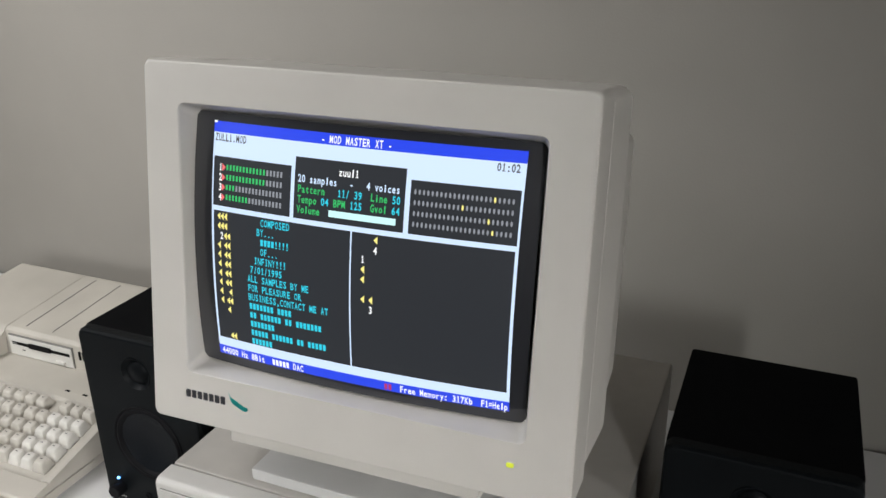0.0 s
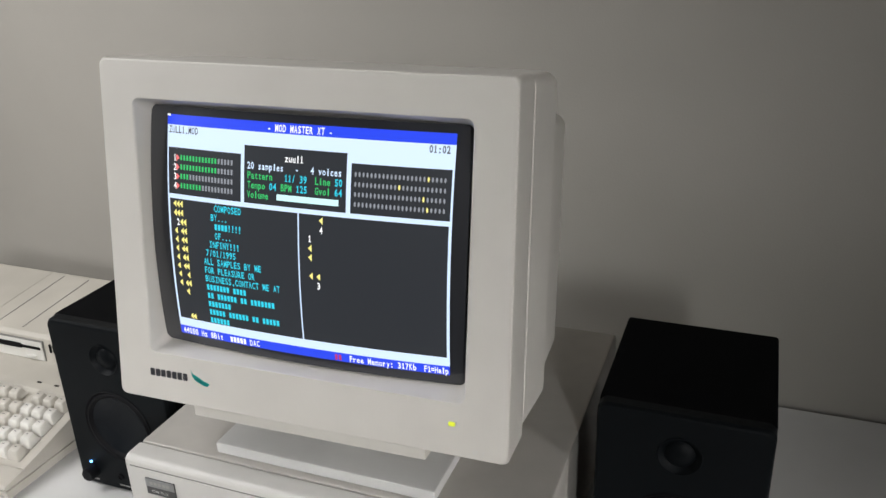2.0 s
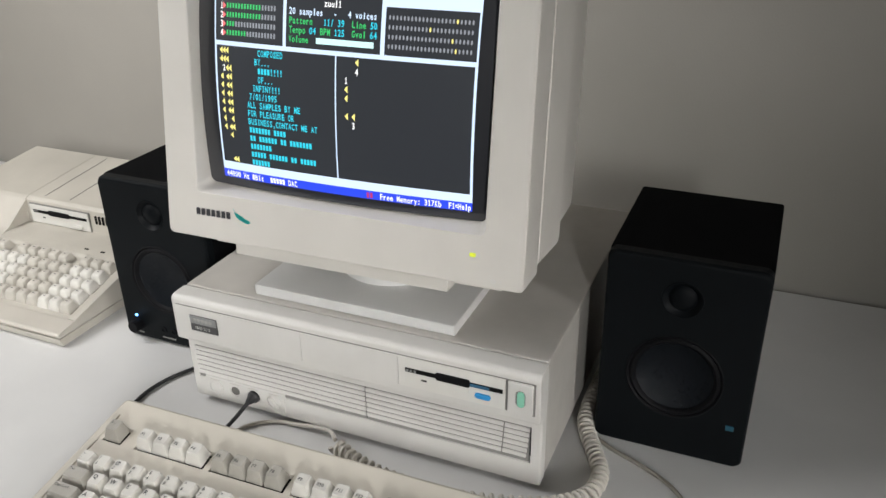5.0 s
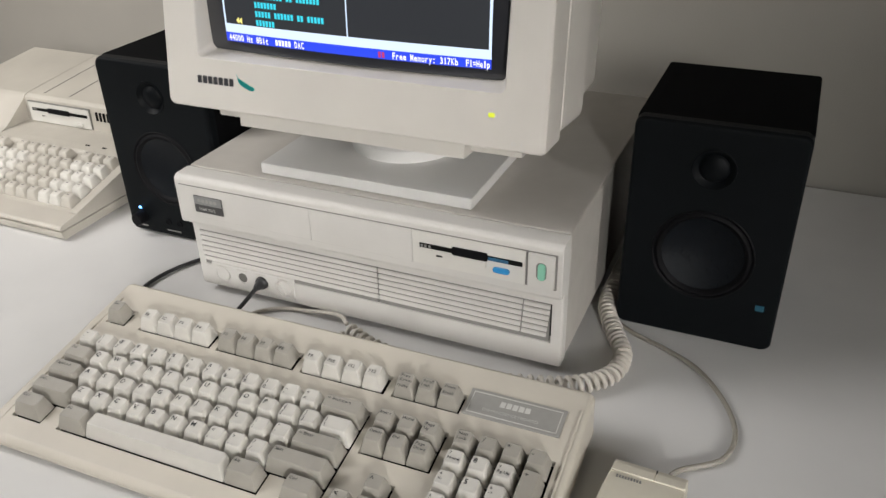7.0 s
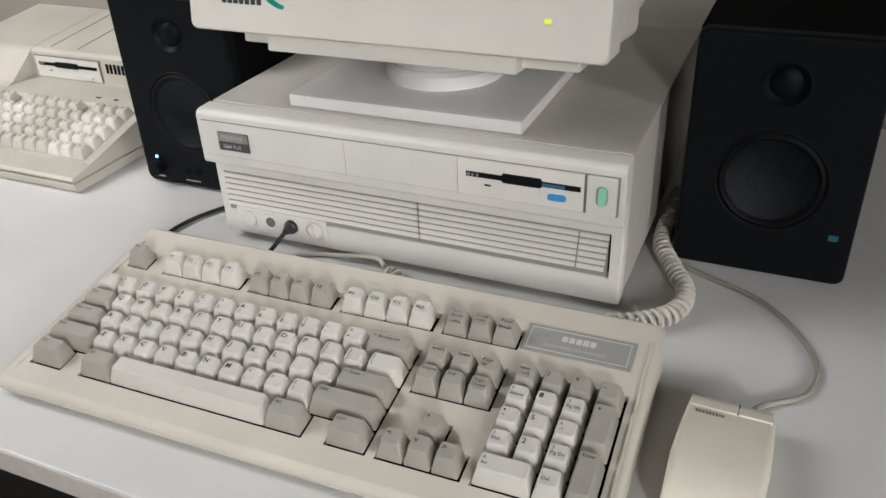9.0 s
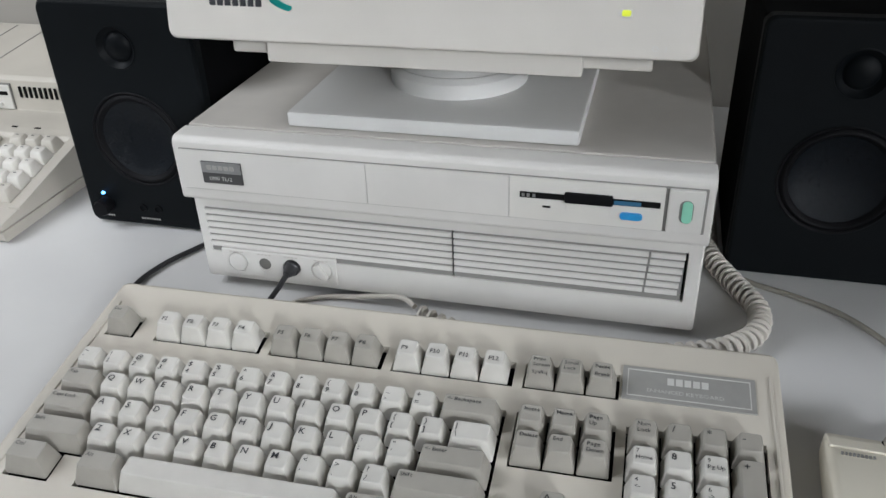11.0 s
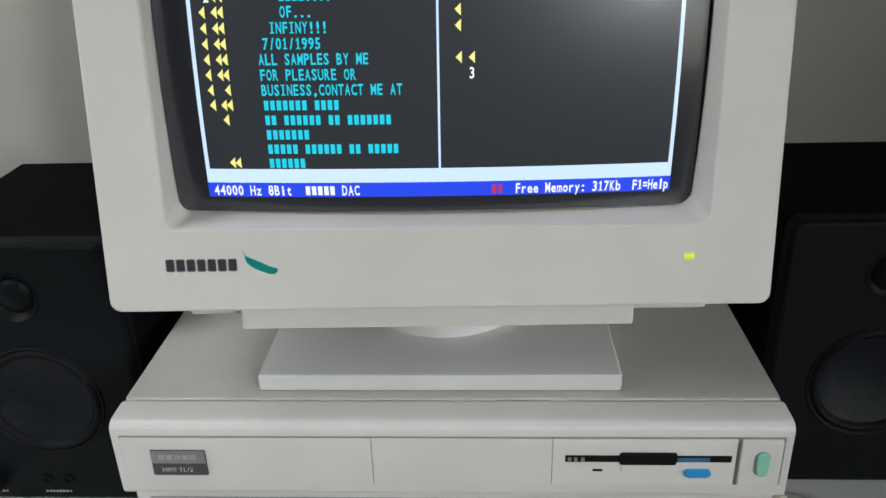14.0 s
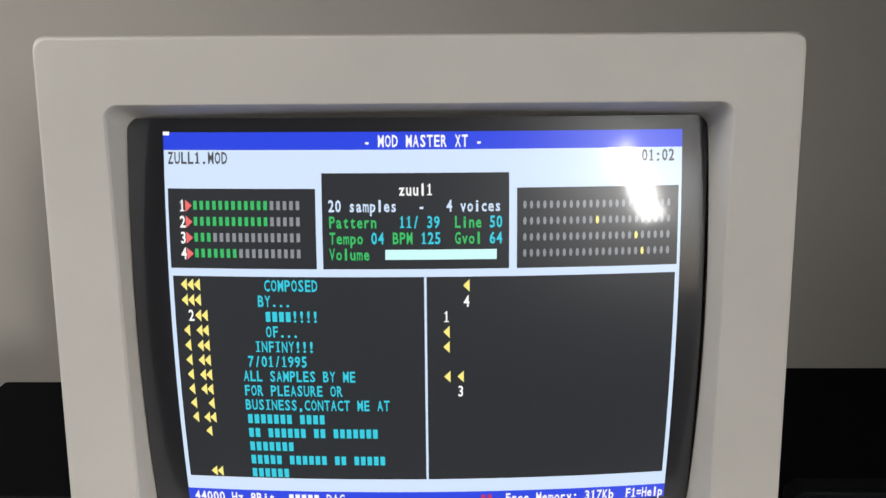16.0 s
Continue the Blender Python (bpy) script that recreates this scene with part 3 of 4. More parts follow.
for row, col, text in ((9, 15.1, "COMPOSED"), (10, 14.0, "BY..."), (12, 15.05, "OF..."), (13, 13.2, "INFINY!!!"), (14, 11.95, "7/01/1995"), (15, 11.05, "ALL SAMPLES BY ME"), (16, 11.05, "FOR PLEASURE OR"), (17, 11.05, "BUSINESS,CONTACT ME AT")):
    say(P_CYAN, text, col, row)
# names and the address are plain bars
bar(P_CYAN, 15.1, 11, 4)
say(P_CYAN, "!!!!", 19.3, 11)
for row, words in ((18, ((0, 7), (8, 4))), (19, ((0, 2), (3, 6), (10, 2), (13, 7))), (20, ((0, 7),)), (21, ((0, 5), (6, 6), (13, 2), (16, 5))), (22, ((0, 6),))):
    for start, n in words:
        bar(P_CYAN, 11.25 + start * 1.06, row, n)
for row, cols in ((9, (1.9, 2.95, 4.0)), (10, (1.9, 2.95, 4.0)), (11, (3.9, 4.95)), (12, (1.95, 3.95, 4.95)), (13, (1.95, 3.95, 4.95)), (14, (1.95, 3.95, 4.95)), (15, (2.0, 4.0, 5.0)), (16, (2.0, 4.0, 5.0)), (17, (2.1, 5.0)), (18, (2.2, 4.1, 5.1)), (19, (4.2,)), (22, (4.4, 5.4)),
                  (9, (46.0,)), (12, (42.9,)), (13, (42.9,)), (15, (43.0, 45.1))):
    for col in cols:
        bm = bmesh.new()
        fan(bm, ((col, row + 0.5), (col + 1.0, row + 0.1), (col + 1.0, row + 0.9)), L3)
        shown("arrow", bm, P_YELLOW)
say(P_BRIGHT, "2", 2.8, 11)
say(P_BRIGHT, "4", 46.0, 10)
say(P_BRIGHT, "1", 42.9, 11)
say(P_BRIGHT, "3", 45.1, 16)
say(P_BRIGHT, "44000 Hz 8Bit", 0.95, 24)
bar(P_BRIGHT, 17.0, 24, 5)
say(P_BRIGHT, "DAC", 23.3, 24)
bar(P_PINK, 48.9, 24, 2)
say(P_BRIGHT, "Free Memory: 317Kb", 53.0, 24, 1.02)
say(P_BRIGHT, "F1=Help", 73.3, 24, 0.92)

# brand marks as plain shapes, the lamp and the moulded strip
bm = bmesh.new()
for i in range(7):
    box(bm, -0.1428 + i * 0.00547, -0.1382 + i * 0.00547, -0.0004, 0.0005, 0.0215, 0.0285, 0.0007, 1)
part("brand_mark", bm, M_INK, bezel, "black brand lettering", xf=HEAD)
bm = bmesh.new()
curve = [(-0.1019, 0.0325, 0.0004), (-0.1010, 0.0307, 0.0010), (-0.1006, 0.0286, 0.0016), (-0.0990, 0.0268, 0.0025), (-0.0962, 0.0252, 0.0030), (-0.0925, 0.0235, 0.0029), (-0.0890, 0.0219, 0.0026), (-0.0862, 0.0213, 0.0022), (-0.0842, 0.0217, 0.0010)]
curve = [(x, z + 0.0003, h * 0.85) for x, z, h in curve]
top = [(x, -0.0004, z + h) for x, z, h in curve]
bot = [(x, -0.0004, z - h) for x, z, h in curve]
va, vb = [bm.verts.new(p) for p in top], [bm.verts.new(p) for p in bot]
for i in range(len(curve) - 1):
    bm.faces.new((va[i], va[i + 1], vb[i + 1], vb[i]))
bmesh.ops.extrude_face_region(bm, geom=list(bm.faces))
part("emblem", bm, M_TEAL, bezel, "teal curved emblem", xf=HEAD)
part("power_lamp", cube(0.1286, 0.1344, -0.0016, 0.001, 0.0243, 0.0284, 0.0014, 3), G_LED, bezel, "glowing yellow-green power lamp", xf=HEAD)
bm = bmesh.new()
letters(bm, "I", 0.1570, 0.0040, 0.0050, lambda x, y: (x, -0.0002, y))
letters(bm, "O", 0.1490, 0.0040, 0.0050, lambda x, y: (x, -0.0002, y))
part("switch_marks", bm, M_MONBASE, bezel, xf=HEAD)
part("lamp_frame", cube(0.1278, 0.1352, -0.0005, 0.001, 0.0240, 0.0288, 0.0004), M_MONBASE, bezel, xf=HEAD)
part("control_strip", cube(-0.109, 0.107, 0.011, 0.050, -0.0165, 0.002, 0.0015), M_MON, mon, xf=HEAD)
for kx in (-0.09, -0.06, -0.026, 0.005, 0.046, 0.08):
    part("control_mark", cube(kx - 0.002, kx + 0.002, 0.0116, 0.013, -0.0095, -0.0065, 0.0003, 1), M_MONBASE, mon, xf=HEAD)
part("underside_tray", cube(-0.142, 0.152, 0.027, 0.235, -0.0138, 0.004, 0.002), M_MON, mon, xf=HEAD)
part("side_vents", cube(-0.12, 0.12, 0.05, 0.20, -0.001, 0.006, 0.001), M_MON, mon, xf=HEAD)
# swivel stand, upright
IL = Matrix.Translation((0.005, -0.11, -PC_TOP))


def stand_part(name, bm, **kw):
    part(name, bm, M_MONBASE, mon, xf=IL, **kw)


stand_part("base_plate", cube(-0.115, 0.105, 0.031, 0.205, PC_TOP + 0.0008, PC_TOP + 0.0125, 0.002))
bm = bmesh.new()
lathe(bm, [(0.056, 0.0), (0.056, 0.012), (0.052, 0.016), (0.050, 0.016), (0.048, 0.022), (0.044, 0.034), (0.036, 0.052), (0.02, 0.072)], 48, pose(-0.004, 0.130, PC_TOP + 0.012))
stand_part("swivel_dome", bm)

# ---- speakers ----
SW, SD, SH = 0.1435, 0.168, 0.2145


def speaker(m, side):
    """A small two-way loudspeaker, its baffle to -y, standing at z 0."""
    sp = thing("loudspeaker", m, "black vinyl-wrapped bookshelf loudspeaker standing on the desk", "speaker", "pair of speakers")
    part("cabinet", cube(-SW / 2, SW / 2, 0.012, SD, 0.003, SH, 0.003), M_SPK, sp)
    baffle = bmesh.new()
    loft(baffle, [ring(0, SH / 2 + 0.001, SW, SH - 0.002, 0.007, 0.014), ring(0, SH / 2 + 0.001, SW, SH - 0.002, 0.008, 0.004), ring(0, SH / 2 + 0.001, SW - 0.003, SH - 0.005, 0.008, 0.001), ring(0, SH / 2 + 0.001, SW - 0.007, SH - 0.009, 0.008, 0.0)], True, True)
    b = bored("baffle", baffle, 0.0, [(0, 0.0912, 0.0455, 0.0118), (-0.001, 0.1755, 0.0190, 0.0100)], M_SPKF, sp)
    bm = bmesh.new()
    disc_along_y(bm, 0, 0.0, 0.0912, [(0.0454, -0.0100), (0.0454, 0.0003), (0.0446, 0.0009), (0.0434, 0.0004), (0.0426, -0.0008), (0.0412, 0.0008), (0.0396, 0.0012), (0.0380, 0.0004), (0.0366, -0.0016), (0.0356, -0.0030), (0.0356, -0.0102)], 64)
    part("woofer_surround", bm, M_RUB, b)
    bm = bmesh.new()
    disc_along_y(bm, 0, 0.0, 0.0912, [(0.0360, -0.0100), (0.0360, -0.0020), (0.0325, -0.0038), (0.0270, -0.0060), (0.0200, -0.0080), (0.0120, -0.0094), (0.0005, -0.0099)], 64)
    part("woofer_cone", bm, M_CONE, b)
    bm = bmesh.new()
    disc_along_y(bm, -0.001, 0.0, 0.1755, [(0.0189, -0.0090), (0.0189, 0.0003), (0.0180, 0.0005), (0.0166, -0.0012), (0.0142, -0.0034), (0.0128, -0.0040), (0.0122, -0.0030), (0.0095, -0.0012), (0.0055, 0.0), (0.0005, 0.0004)], 48)
    part("tweeter", bm, M_DOME, b)
    if side == "master":
        bm = bmesh.new()
        disc_along_y(bm, -0.050, 0.0, 0.0225, [(0.0078, -0.001), (0.0078, 0.011), (0.0068, 0.0125), (0.001, 0.0125)], 28)
        part("volume_knob", bm, M_RUB, b)
        part("status_light", cube(-0.0528, -0.0500, -0.0018, 0.001, 0.0330, 0.0356, 0.0006), G_BLED, b, "glowing blue status light")
        for jx in (-0.012, 0.004):
            bm = bmesh.new()
            disc_along_y(bm, jx, 0.0, 0.0215, [(0.0042, -0.001), (0.0042, 0.001), (0.0030, 0.0012), (0.0026, -0.0008), (0.0006, -0.0008)], 20)
            part("front_jack", bm, M_RUB, b)
        for x0, n in ((-0.055, 4), (-0.016, 8)):
            bm = bmesh.new()
            for k in range(n):
                box(bm, x0 + k * 0.0026, x0 + k * 0.0026 + 0.0017, -0.0003, 0.0005, 0.0095, 0.0112)
            part("caption", bm, M_PLATE, b)
        bm = bmesh.new()
        letters(bm, "I", 0.0600, 0.0262, 0.0070, lambda x, y: (x, -0.0004, y))
        letters(bm, "O", 0.0580, 0.0160, 0.0070, lambda x, y: (x, -0.0004, y))
        part("switch_marks", bm, M_SILVER, b)
    else:
        part("maker_mark", cube(0.0525, 0.0600, -0.0008, 0.001, 0.0452, 0.0508, 0.0004), material("blue_print", (0.012, 0.09, 0.14), 0.4), b, "small blue maker's mark")
    for fx in (-0.05, 0.05):
        for fy in (0.03, 0.14):
            bm = bmesh.new()
            lathe(bm, [(0.007, 0.0), (0.007, 0.0035), (0.004, 0.004)], 16, pose(fx, fy, 0))
            part("foot", bm, M_RUB, sp)
    return sp


speaker(pose(-0.2930, 0.089, DESK, 0, 0, 0), "master")
speaker(pose(0.2950, 0.113, DESK, 0, 0, 0), "slave")

# ---- keyboard ----
U = 0.01905
KB = pose(0.0145, -0.150, DESK, 0, 0, 1.0)
SLOPE = 0.155
KX0 = -0.2175


def deck(y):
    return 0.0315 + SLOPE * y


kb = thing("keyboard", KB, "beige full-size keyboard with light and grey keys on the desk", "keyboard")
NAV = KX0 + 15.45 * U
PAD = NAV + 3.42 * U
ROW = {"f": 0.0490, "1": 0.0095, "q": -0.0095, "a": -0.0286, "z": -0.0476, "s": -0.0667}
KEYCAPS = []


def row_of_keys(y, x, spec, shade, depth=1):
    """spec: entries of legend or (legend, width)."""
    for e in spec:
        text, w = e if isinstance(e, tuple) else (e, 1)
        if text is not None:
            KEYCAPS.append((x + w * U / 2, y, w, depth, shade, text))
        x += w * U
    return x


row_of_keys(ROW["f"], KX0 - 0.0012, ["Esc"], "d")
row_of_keys(ROW["f"], KX0 - 0.0012 + 2 * U, ["F1", "F2", "F3", "F4"], "l")
row_of_keys(ROW["f"], KX0 - 0.0012 + 6.5 * U, ["F5", "F6", "F7", "F8"], "d")
row_of_keys(ROW["f"], KX0 - 0.0012 + 11 * U, ["F9", "F10", "F11", "F12"], "l")
row_of_keys(ROW["f"], NAV, ["Print|Screen||SysRq", "Scroll|Lock", "Pause||Break"], "d")
x = row_of_keys(ROW["1"], KX0, ["~|`", "!|1", "@|2", "#|3", "$|4", "%|5", "^|6", "&|7", "*|8", "(|9", ")|0", "_|-", "+|="], "l")
row_of_keys(ROW["1"], x, [("<- Backspace", 2)], "d")
x = row_of_keys(ROW["q"], KX0, [("Tab", 1.5)], "d")
row_of_keys(ROW["q"], x, [*"QWERTYUIOP", "{|[", "}|]", ("||\\", 1.5)], "l")
x = row_of_keys(ROW["a"], KX0, [("Caps Lock", 1.75)], "d")
x = row_of_keys(ROW["a"], x, [*"ASDFGHJKL", ":|;", "\"|'"], "l")
row_of_keys(ROW["a"], x, [("<- Enter", 2.25)], "d")
x = row_of_keys(ROW["z"], KX0, [("Shift", 2.25)], "d")
x = row_of_keys(ROW["z"], x, [*"ZXCVBNM", "<|,", ">|.", "?|/"], "l")
row_of_keys(ROW["z"], x, [("Shift", 2.75)], "d")
row_of_keys(ROW["s"], KX0, [("Ctrl", 1.5), (None, 1), ("Alt", 1.5)], "d")
row_of_keys(ROW["s"], KX0 + 4 * U, [("", 7)], "l")
row_of_keys(ROW["s"], KX0 + 11 * U, [("Alt", 1.5), (None, 1), ("Ctrl", 1.5)], "d")
row_of_keys(ROW["1"], NAV, ["Insert", "Home", "Page|Up"], "d")
row_of_keys(ROW["q"], NAV, ["Delete", "End", "Page|Down"], "d")
row_of_keys(ROW["z"], NAV + U, ["^"], "d")
row_of_keys(ROW["s"], NAV, ["<", "v", ">"], "d")
row_of_keys(ROW["1"], PAD, ["Num|Lock", "/", "*", "-"], "d")
row_of_keys(ROW["q"], PAD, ["7|Home", "8", "9|Pg Up"], "l")
row_of_keys(ROW["a"], PAD, ["4|<-", "5", "6|->"], "l")
row_of_keys(ROW["z"], PAD, ["1|End", "2", "3|Pg Dn"], "l")
row_of_keys(ROW["s"], PAD, [("0|Ins", 2), ".|Del"], "l")
row_of_keys((ROW["q"] + ROW["a"]) / 2, PAD + 3 * U, ["+"], "d", 2)
row_of_keys((ROW["z"] + ROW["s"]) / 2, PAD + 3 * U, ["Enter"], "d", 2)

# deck with sunken wells round the key groups
h = U / 2 + 0.0009
WELLS = [(KX0, KX0 + U, "f", "f"), (KX0 + 2 * U, KX0 + 6 * U, "f", "f"), (KX0 + 6.5 * U, KX0 + 10.5 * U, "f", "f"), (KX0 + 11 * U, KX0 + 15 * U, "f", "f"), (NAV, NAV + 3 * U, "f", "f"), (KX0, KX0 + 15 * U, "1", "z"),
         (KX0, KX0 + 1.5 * U, "s", "s"), (KX0 + 2.5 * U, KX0 + 12.5 * U, "s", "s"), (KX0 + 13.5 * U, KX0 + 15 * U, "s", "s"), (NAV, NAV + 3 * U, "1", "q"), (NAV + U, NAV + 2 * U, "z", "z"), (NAV, NAV + 3 * U, "s", "s"), (PAD, PAD + 4 * U, "1", "s")]
WELLS = [(a - 0.0006 - (0.0012 if r0 == "f" and a < NAV - 0.001 else 0), b + 0.0016, ROW[r1] - h + 0.0004, ROW[r0] + h) for a, b, r0, r1 in WELLS]
KW0, KW1, KF, KR = -0.2350, 0.2315, -0.0972, 0.0935
xs = sorted({KW0 + 0.004, KW1 - 0.004, *(round(v, 5) for w in WELLS for v in w[:2])})
ys = sorted({KF + 0.004, KR - 0.004, *(round(v, 5) for w in WELLS for v in w[2:])})
xs = [v for i, v in enumerate(xs) if i == 0 or v - xs[i - 1] > 1e-4]
ys = [v for i, v in enumerate(ys) if i == 0 or v - ys[i - 1] > 1e-4]
bm = bmesh.new()
vert = {}


def kv(i, j, low):
    if (i, j, low) not in vert:
        vert[i, j, low] = bm.verts.new((xs[i], ys[j], deck(ys[j]) - (0.0055 if low else 0)))
    return vert[i, j, low]


sunk = {}
for i in range(len(xs) - 1):
    for j in range(len(ys) - 1):
        mx, my = (xs[i] + xs[i + 1]) / 2, (ys[j] + ys[j + 1]) / 2
        sunk[i, j] = any(a < mx < b and c < my < d for a, b, c, d in WELLS)
# well floor, coloured near-black in place of the shade between keys
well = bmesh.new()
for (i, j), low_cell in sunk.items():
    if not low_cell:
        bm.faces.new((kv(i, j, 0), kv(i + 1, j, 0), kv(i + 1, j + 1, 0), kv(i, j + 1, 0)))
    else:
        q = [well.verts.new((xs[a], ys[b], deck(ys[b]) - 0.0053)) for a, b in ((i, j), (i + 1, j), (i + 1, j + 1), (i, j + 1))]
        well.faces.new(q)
        for (a, b), (e0, e1) in (((i - 1, j), ((i, j), (i, j + 1))), ((i + 1, j), ((i + 1, j), (i + 1, j + 1))), ((i, j - 1), ((i, j), (i + 1, j))), ((i, j + 1), ((i, j + 1), (i + 1, j + 1)))):
            if not sunk.get((a, b), False):
                bm.faces.new((kv(*e0, 0), kv(*e1, 0), kv(*e1, 1), kv(*e0, 1)))


def outline(d, dz, fixed=None):
    pts = []
    for x, y in round_rect((KW0 + KW1) / 2, (KF + KR) / 2, KW1 - KW0 - 2 * d, KR - KF - 2 * d, max(0.0005, 0.006 - d), 4):
        pts.append((x, y, fixed if fixed is not None else deck(y) + dz))
    return pts


loft(bm, [outline(0.006, 0, 0.003), outline(0.001, 0, 0.0045), outline(-0.001, 0, 0.009), outline(-0.0005, -0.0045), outline(0.0008, -0.0015), outline(0.0030, -0.0002), outline(0.0045, 0.0)], True)
part("case", bm, M_KB, kb, angle=50)
part("key_well", well, M_DARK, kb, "near-black well floor painting the shade under the keys")
seam = bmesh.new()
loft(seam, [outline(-0.0011, 0, 0.0088), outline(-0.0016, 0, 0.0094), outline(-0.0011, 0, 0.0100)])
part("case_seam", seam, M_KB, kb)
for rx in (KX0 - 0.0085, PAD + 4 * U + 0.0060):
    part("side_ridge", prism([(KF + 0.012, deck(KF + 0.012) - 0.001), (KF + 0.012, deck(KF + 0.012) + 0.0006), (KR - 0.022, deck(KR - 0.022) + 0.0012), (KR - 0.022, deck(KR - 0.022) - 0.001)], rx, rx + 0.0022, 0.0005, 1), M_KB, kb)
# badge over the number pad
PB = pose(0.1765, 0.0540, deck(0.0565), math.degrees(math.atan(SLOPE)), 0, 0)
plate = part("label_plate", cube(-0.0395, 0.0395, -0.0135, 0.0135, -0.001, 0.0008, 0.0004, m=PB), M_PLATE, kb, "grey metal label plate")
bm = bmesh.new()
for x0, x1, y0, y1 in ((-0.0365, 0.0365, 0.0102, 0.0108), (-0.0365, 0.0365, -0.0108, -0.0102), (-0.0365, -0.0359, -0.0108, 0.0108), (0.0359, 0.0365, -0.0108, 0.0108)):
    box(bm, x0, x1, y0, y1, 0.0007, 0.0010, m=PB)
part("plate_border", bm, M_SILVER, plate)
bm = bmesh.new()
for i in range(5):
    box(bm, -0.0125 + i * 0.0051, -0.0085 + i * 0.0051, 0.0008, 0.0062, 0.0007, 0.0010, m=PB)
letters(bm, "ENHANCED KEYBOARD", -0.0245, -0.0065, 0.0040, lambda x, y: PB @ Vector((x, y, 0.0010)), wide=1.05)
part("plate_lettering", bm, M_PRINT, plate)

CAPS = {}
CAP_H = 0.0128


def cap_mesh(w, d, shade):
    """A tapered keycap with a dished top, its foot at z 0."""
    if (w, d, shade) in CAPS:
        return CAPS[w, d, shade]
    bm = bmesh.new()
    hw, hd = w * U / 2 - 0.00045, d * U / 2 - 0.00045
    tw, y0, y1 = hw - 0.0030, -hd + 0.0047, hd - 0.0012

    def lp(ax, c0, c1, z, r):
        return [(px, py, z) for px, py in round_rect(0, (c0 + c1) / 2, 2 * ax, c1 - c0, r, 2)]

    top = lp(tw - 0.0006, y0 + 0.0006, y1 - 0.0006, CAP_H, 0.0016)
    loops = [lp(hw, -hd + 0.0010, hd, -0.0012, 0.0008), lp(hw - 0.0003, -hd + 0.0014, hd - 0.0002, 0.0016, 0.001), lp(tw, y0, y1, CAP_H - 0.0005, 0.0018), top]
    loft(bm, loops, True)
    ctr = bm.verts.new((0, (y0 + y1) / 2, CAP_H - 0.0007))
    bm.verts.ensure_lookup_table()
    last = [v for v in bm.verts if abs(v.co.z - CAP_H) < 1e-6]
    n = len(last)
    for k in range(n):
        bm.faces.new((last[k], last[(k + 1) % n], ctr))
    bmesh.ops.recalc_face_normals(bm, faces=bm.faces)
    me = bpy.data.meshes.new("key")
    bm.to_mesh(me)
    bm.free()
    for p in me.polygons:
        p.use_smooth = True
    me.set_sharp_from_angle(angle=radians(32))
    me.materials.append(M_KEYD if shade == "d" else M_KEYL)
    CAPS[w, d, shade] = me
    return me


def legend_mesh(text, w, d):
    bm = bmesh.new()
    lines = text.split("|") if not text.startswith("||") else ["|", text[2:]]
    size = 0.0060 if len(lines) == 1 and len(text) == 1 else 0.0050 if all(len(t) <= 1 for t in lines) else 0.0037
    if len(text) in (2, 3) and text[0] == "F":
        size = 0.0046
    x0, y = -w * U / 2 + 0.0052, d * U / 2 - 0.0036 - size * 0.72
    if len(text) in (2, 3) and text[0] == "F":
        x0, y = x0 + 0.0006, y - 0.0034
    for t in lines:
        if t:
            letters(bm, t, x0, y, size, lambda a, b: (a, b, CAP_H + 0.00012), wide=1.0, bold=0.012 if len(text) == 1 else 0.007)
        y -= size * 1.12 if t else size * 0.5
    return bm


TILT_K = math.degrees(math.atan(SLOPE))
for kx, ky, w, d, shade, text in KEYCAPS:
    key = new("key", cap_mesh(w, d, shade))
    key.parent = kb
    extra = {ROW["f"]: 6, ROW["1"]: 5, ROW["q"]: 2}.get(ky, -1)
    key.matrix_local = pose(kx, ky, deck(ky), TILT_K + extra * 0.5, 0, 0)
    if text:
        part("legend", legend_mesh(text, w, d), M_INK, key)

# ---- coiled keyboard lead ----
Z = DESK + 0.0092
path = resample(catmull([(0.211, 0.235, Z), (0.210, 0.182, Z), (0.212, 0.125, Z), (0.230, 0.083, Z), (0.245, 0.050, Z), (0.241, 0.018, Z), (0.216, -0.006, Z), (0.180, -0.020, Z), (0.120, -0.033, Z), (0.060, -0.031, Z), (0.022, -0.022, Z), (-0.010, -0.008, Z)], 16), 0.0004)
coil, turn_angle = [], 0.0
for i, (p, u, v) in enumerate(frames_along(path)):
    loose = min(1.0, max(0.0, (i * 0.0004 - 0.24) / 0.06))
    turn_angle += 2 * math.pi * 0.0004 / (0.0066 + 0.0024 * loose)
    coil.append(p + 0.0066 * (math.cos(turn_angle) * u + math.sin(turn_angle) * v))
lead = part("keyboard_cable", tube(bmesh.new(), coil, 0.0024, 6), M_CABLE)
tagged(lead, "beige coiled keyboard cable lying on the desk", "cable")
bm = tube(bmesh.new(), catmull([(-0.010, -0.008, Z + 0.0066), (-0.022, 0.003, Z + 0.005), (-0.040, 0.009, DESK + 0.010), (-0.066, 0.0095, DESK + 0.0055), (-0.090, 0.0085, DESK + 0.0030), (-0.113, -0.004, DESK + 0.0026), (-0.126, -0.030, DESK + 0.0026), (-0.128, -0.050, DESK + 0.0026)], 8), 0.0021, 8)
part("straight_end", bm, M_CABLE, lead)

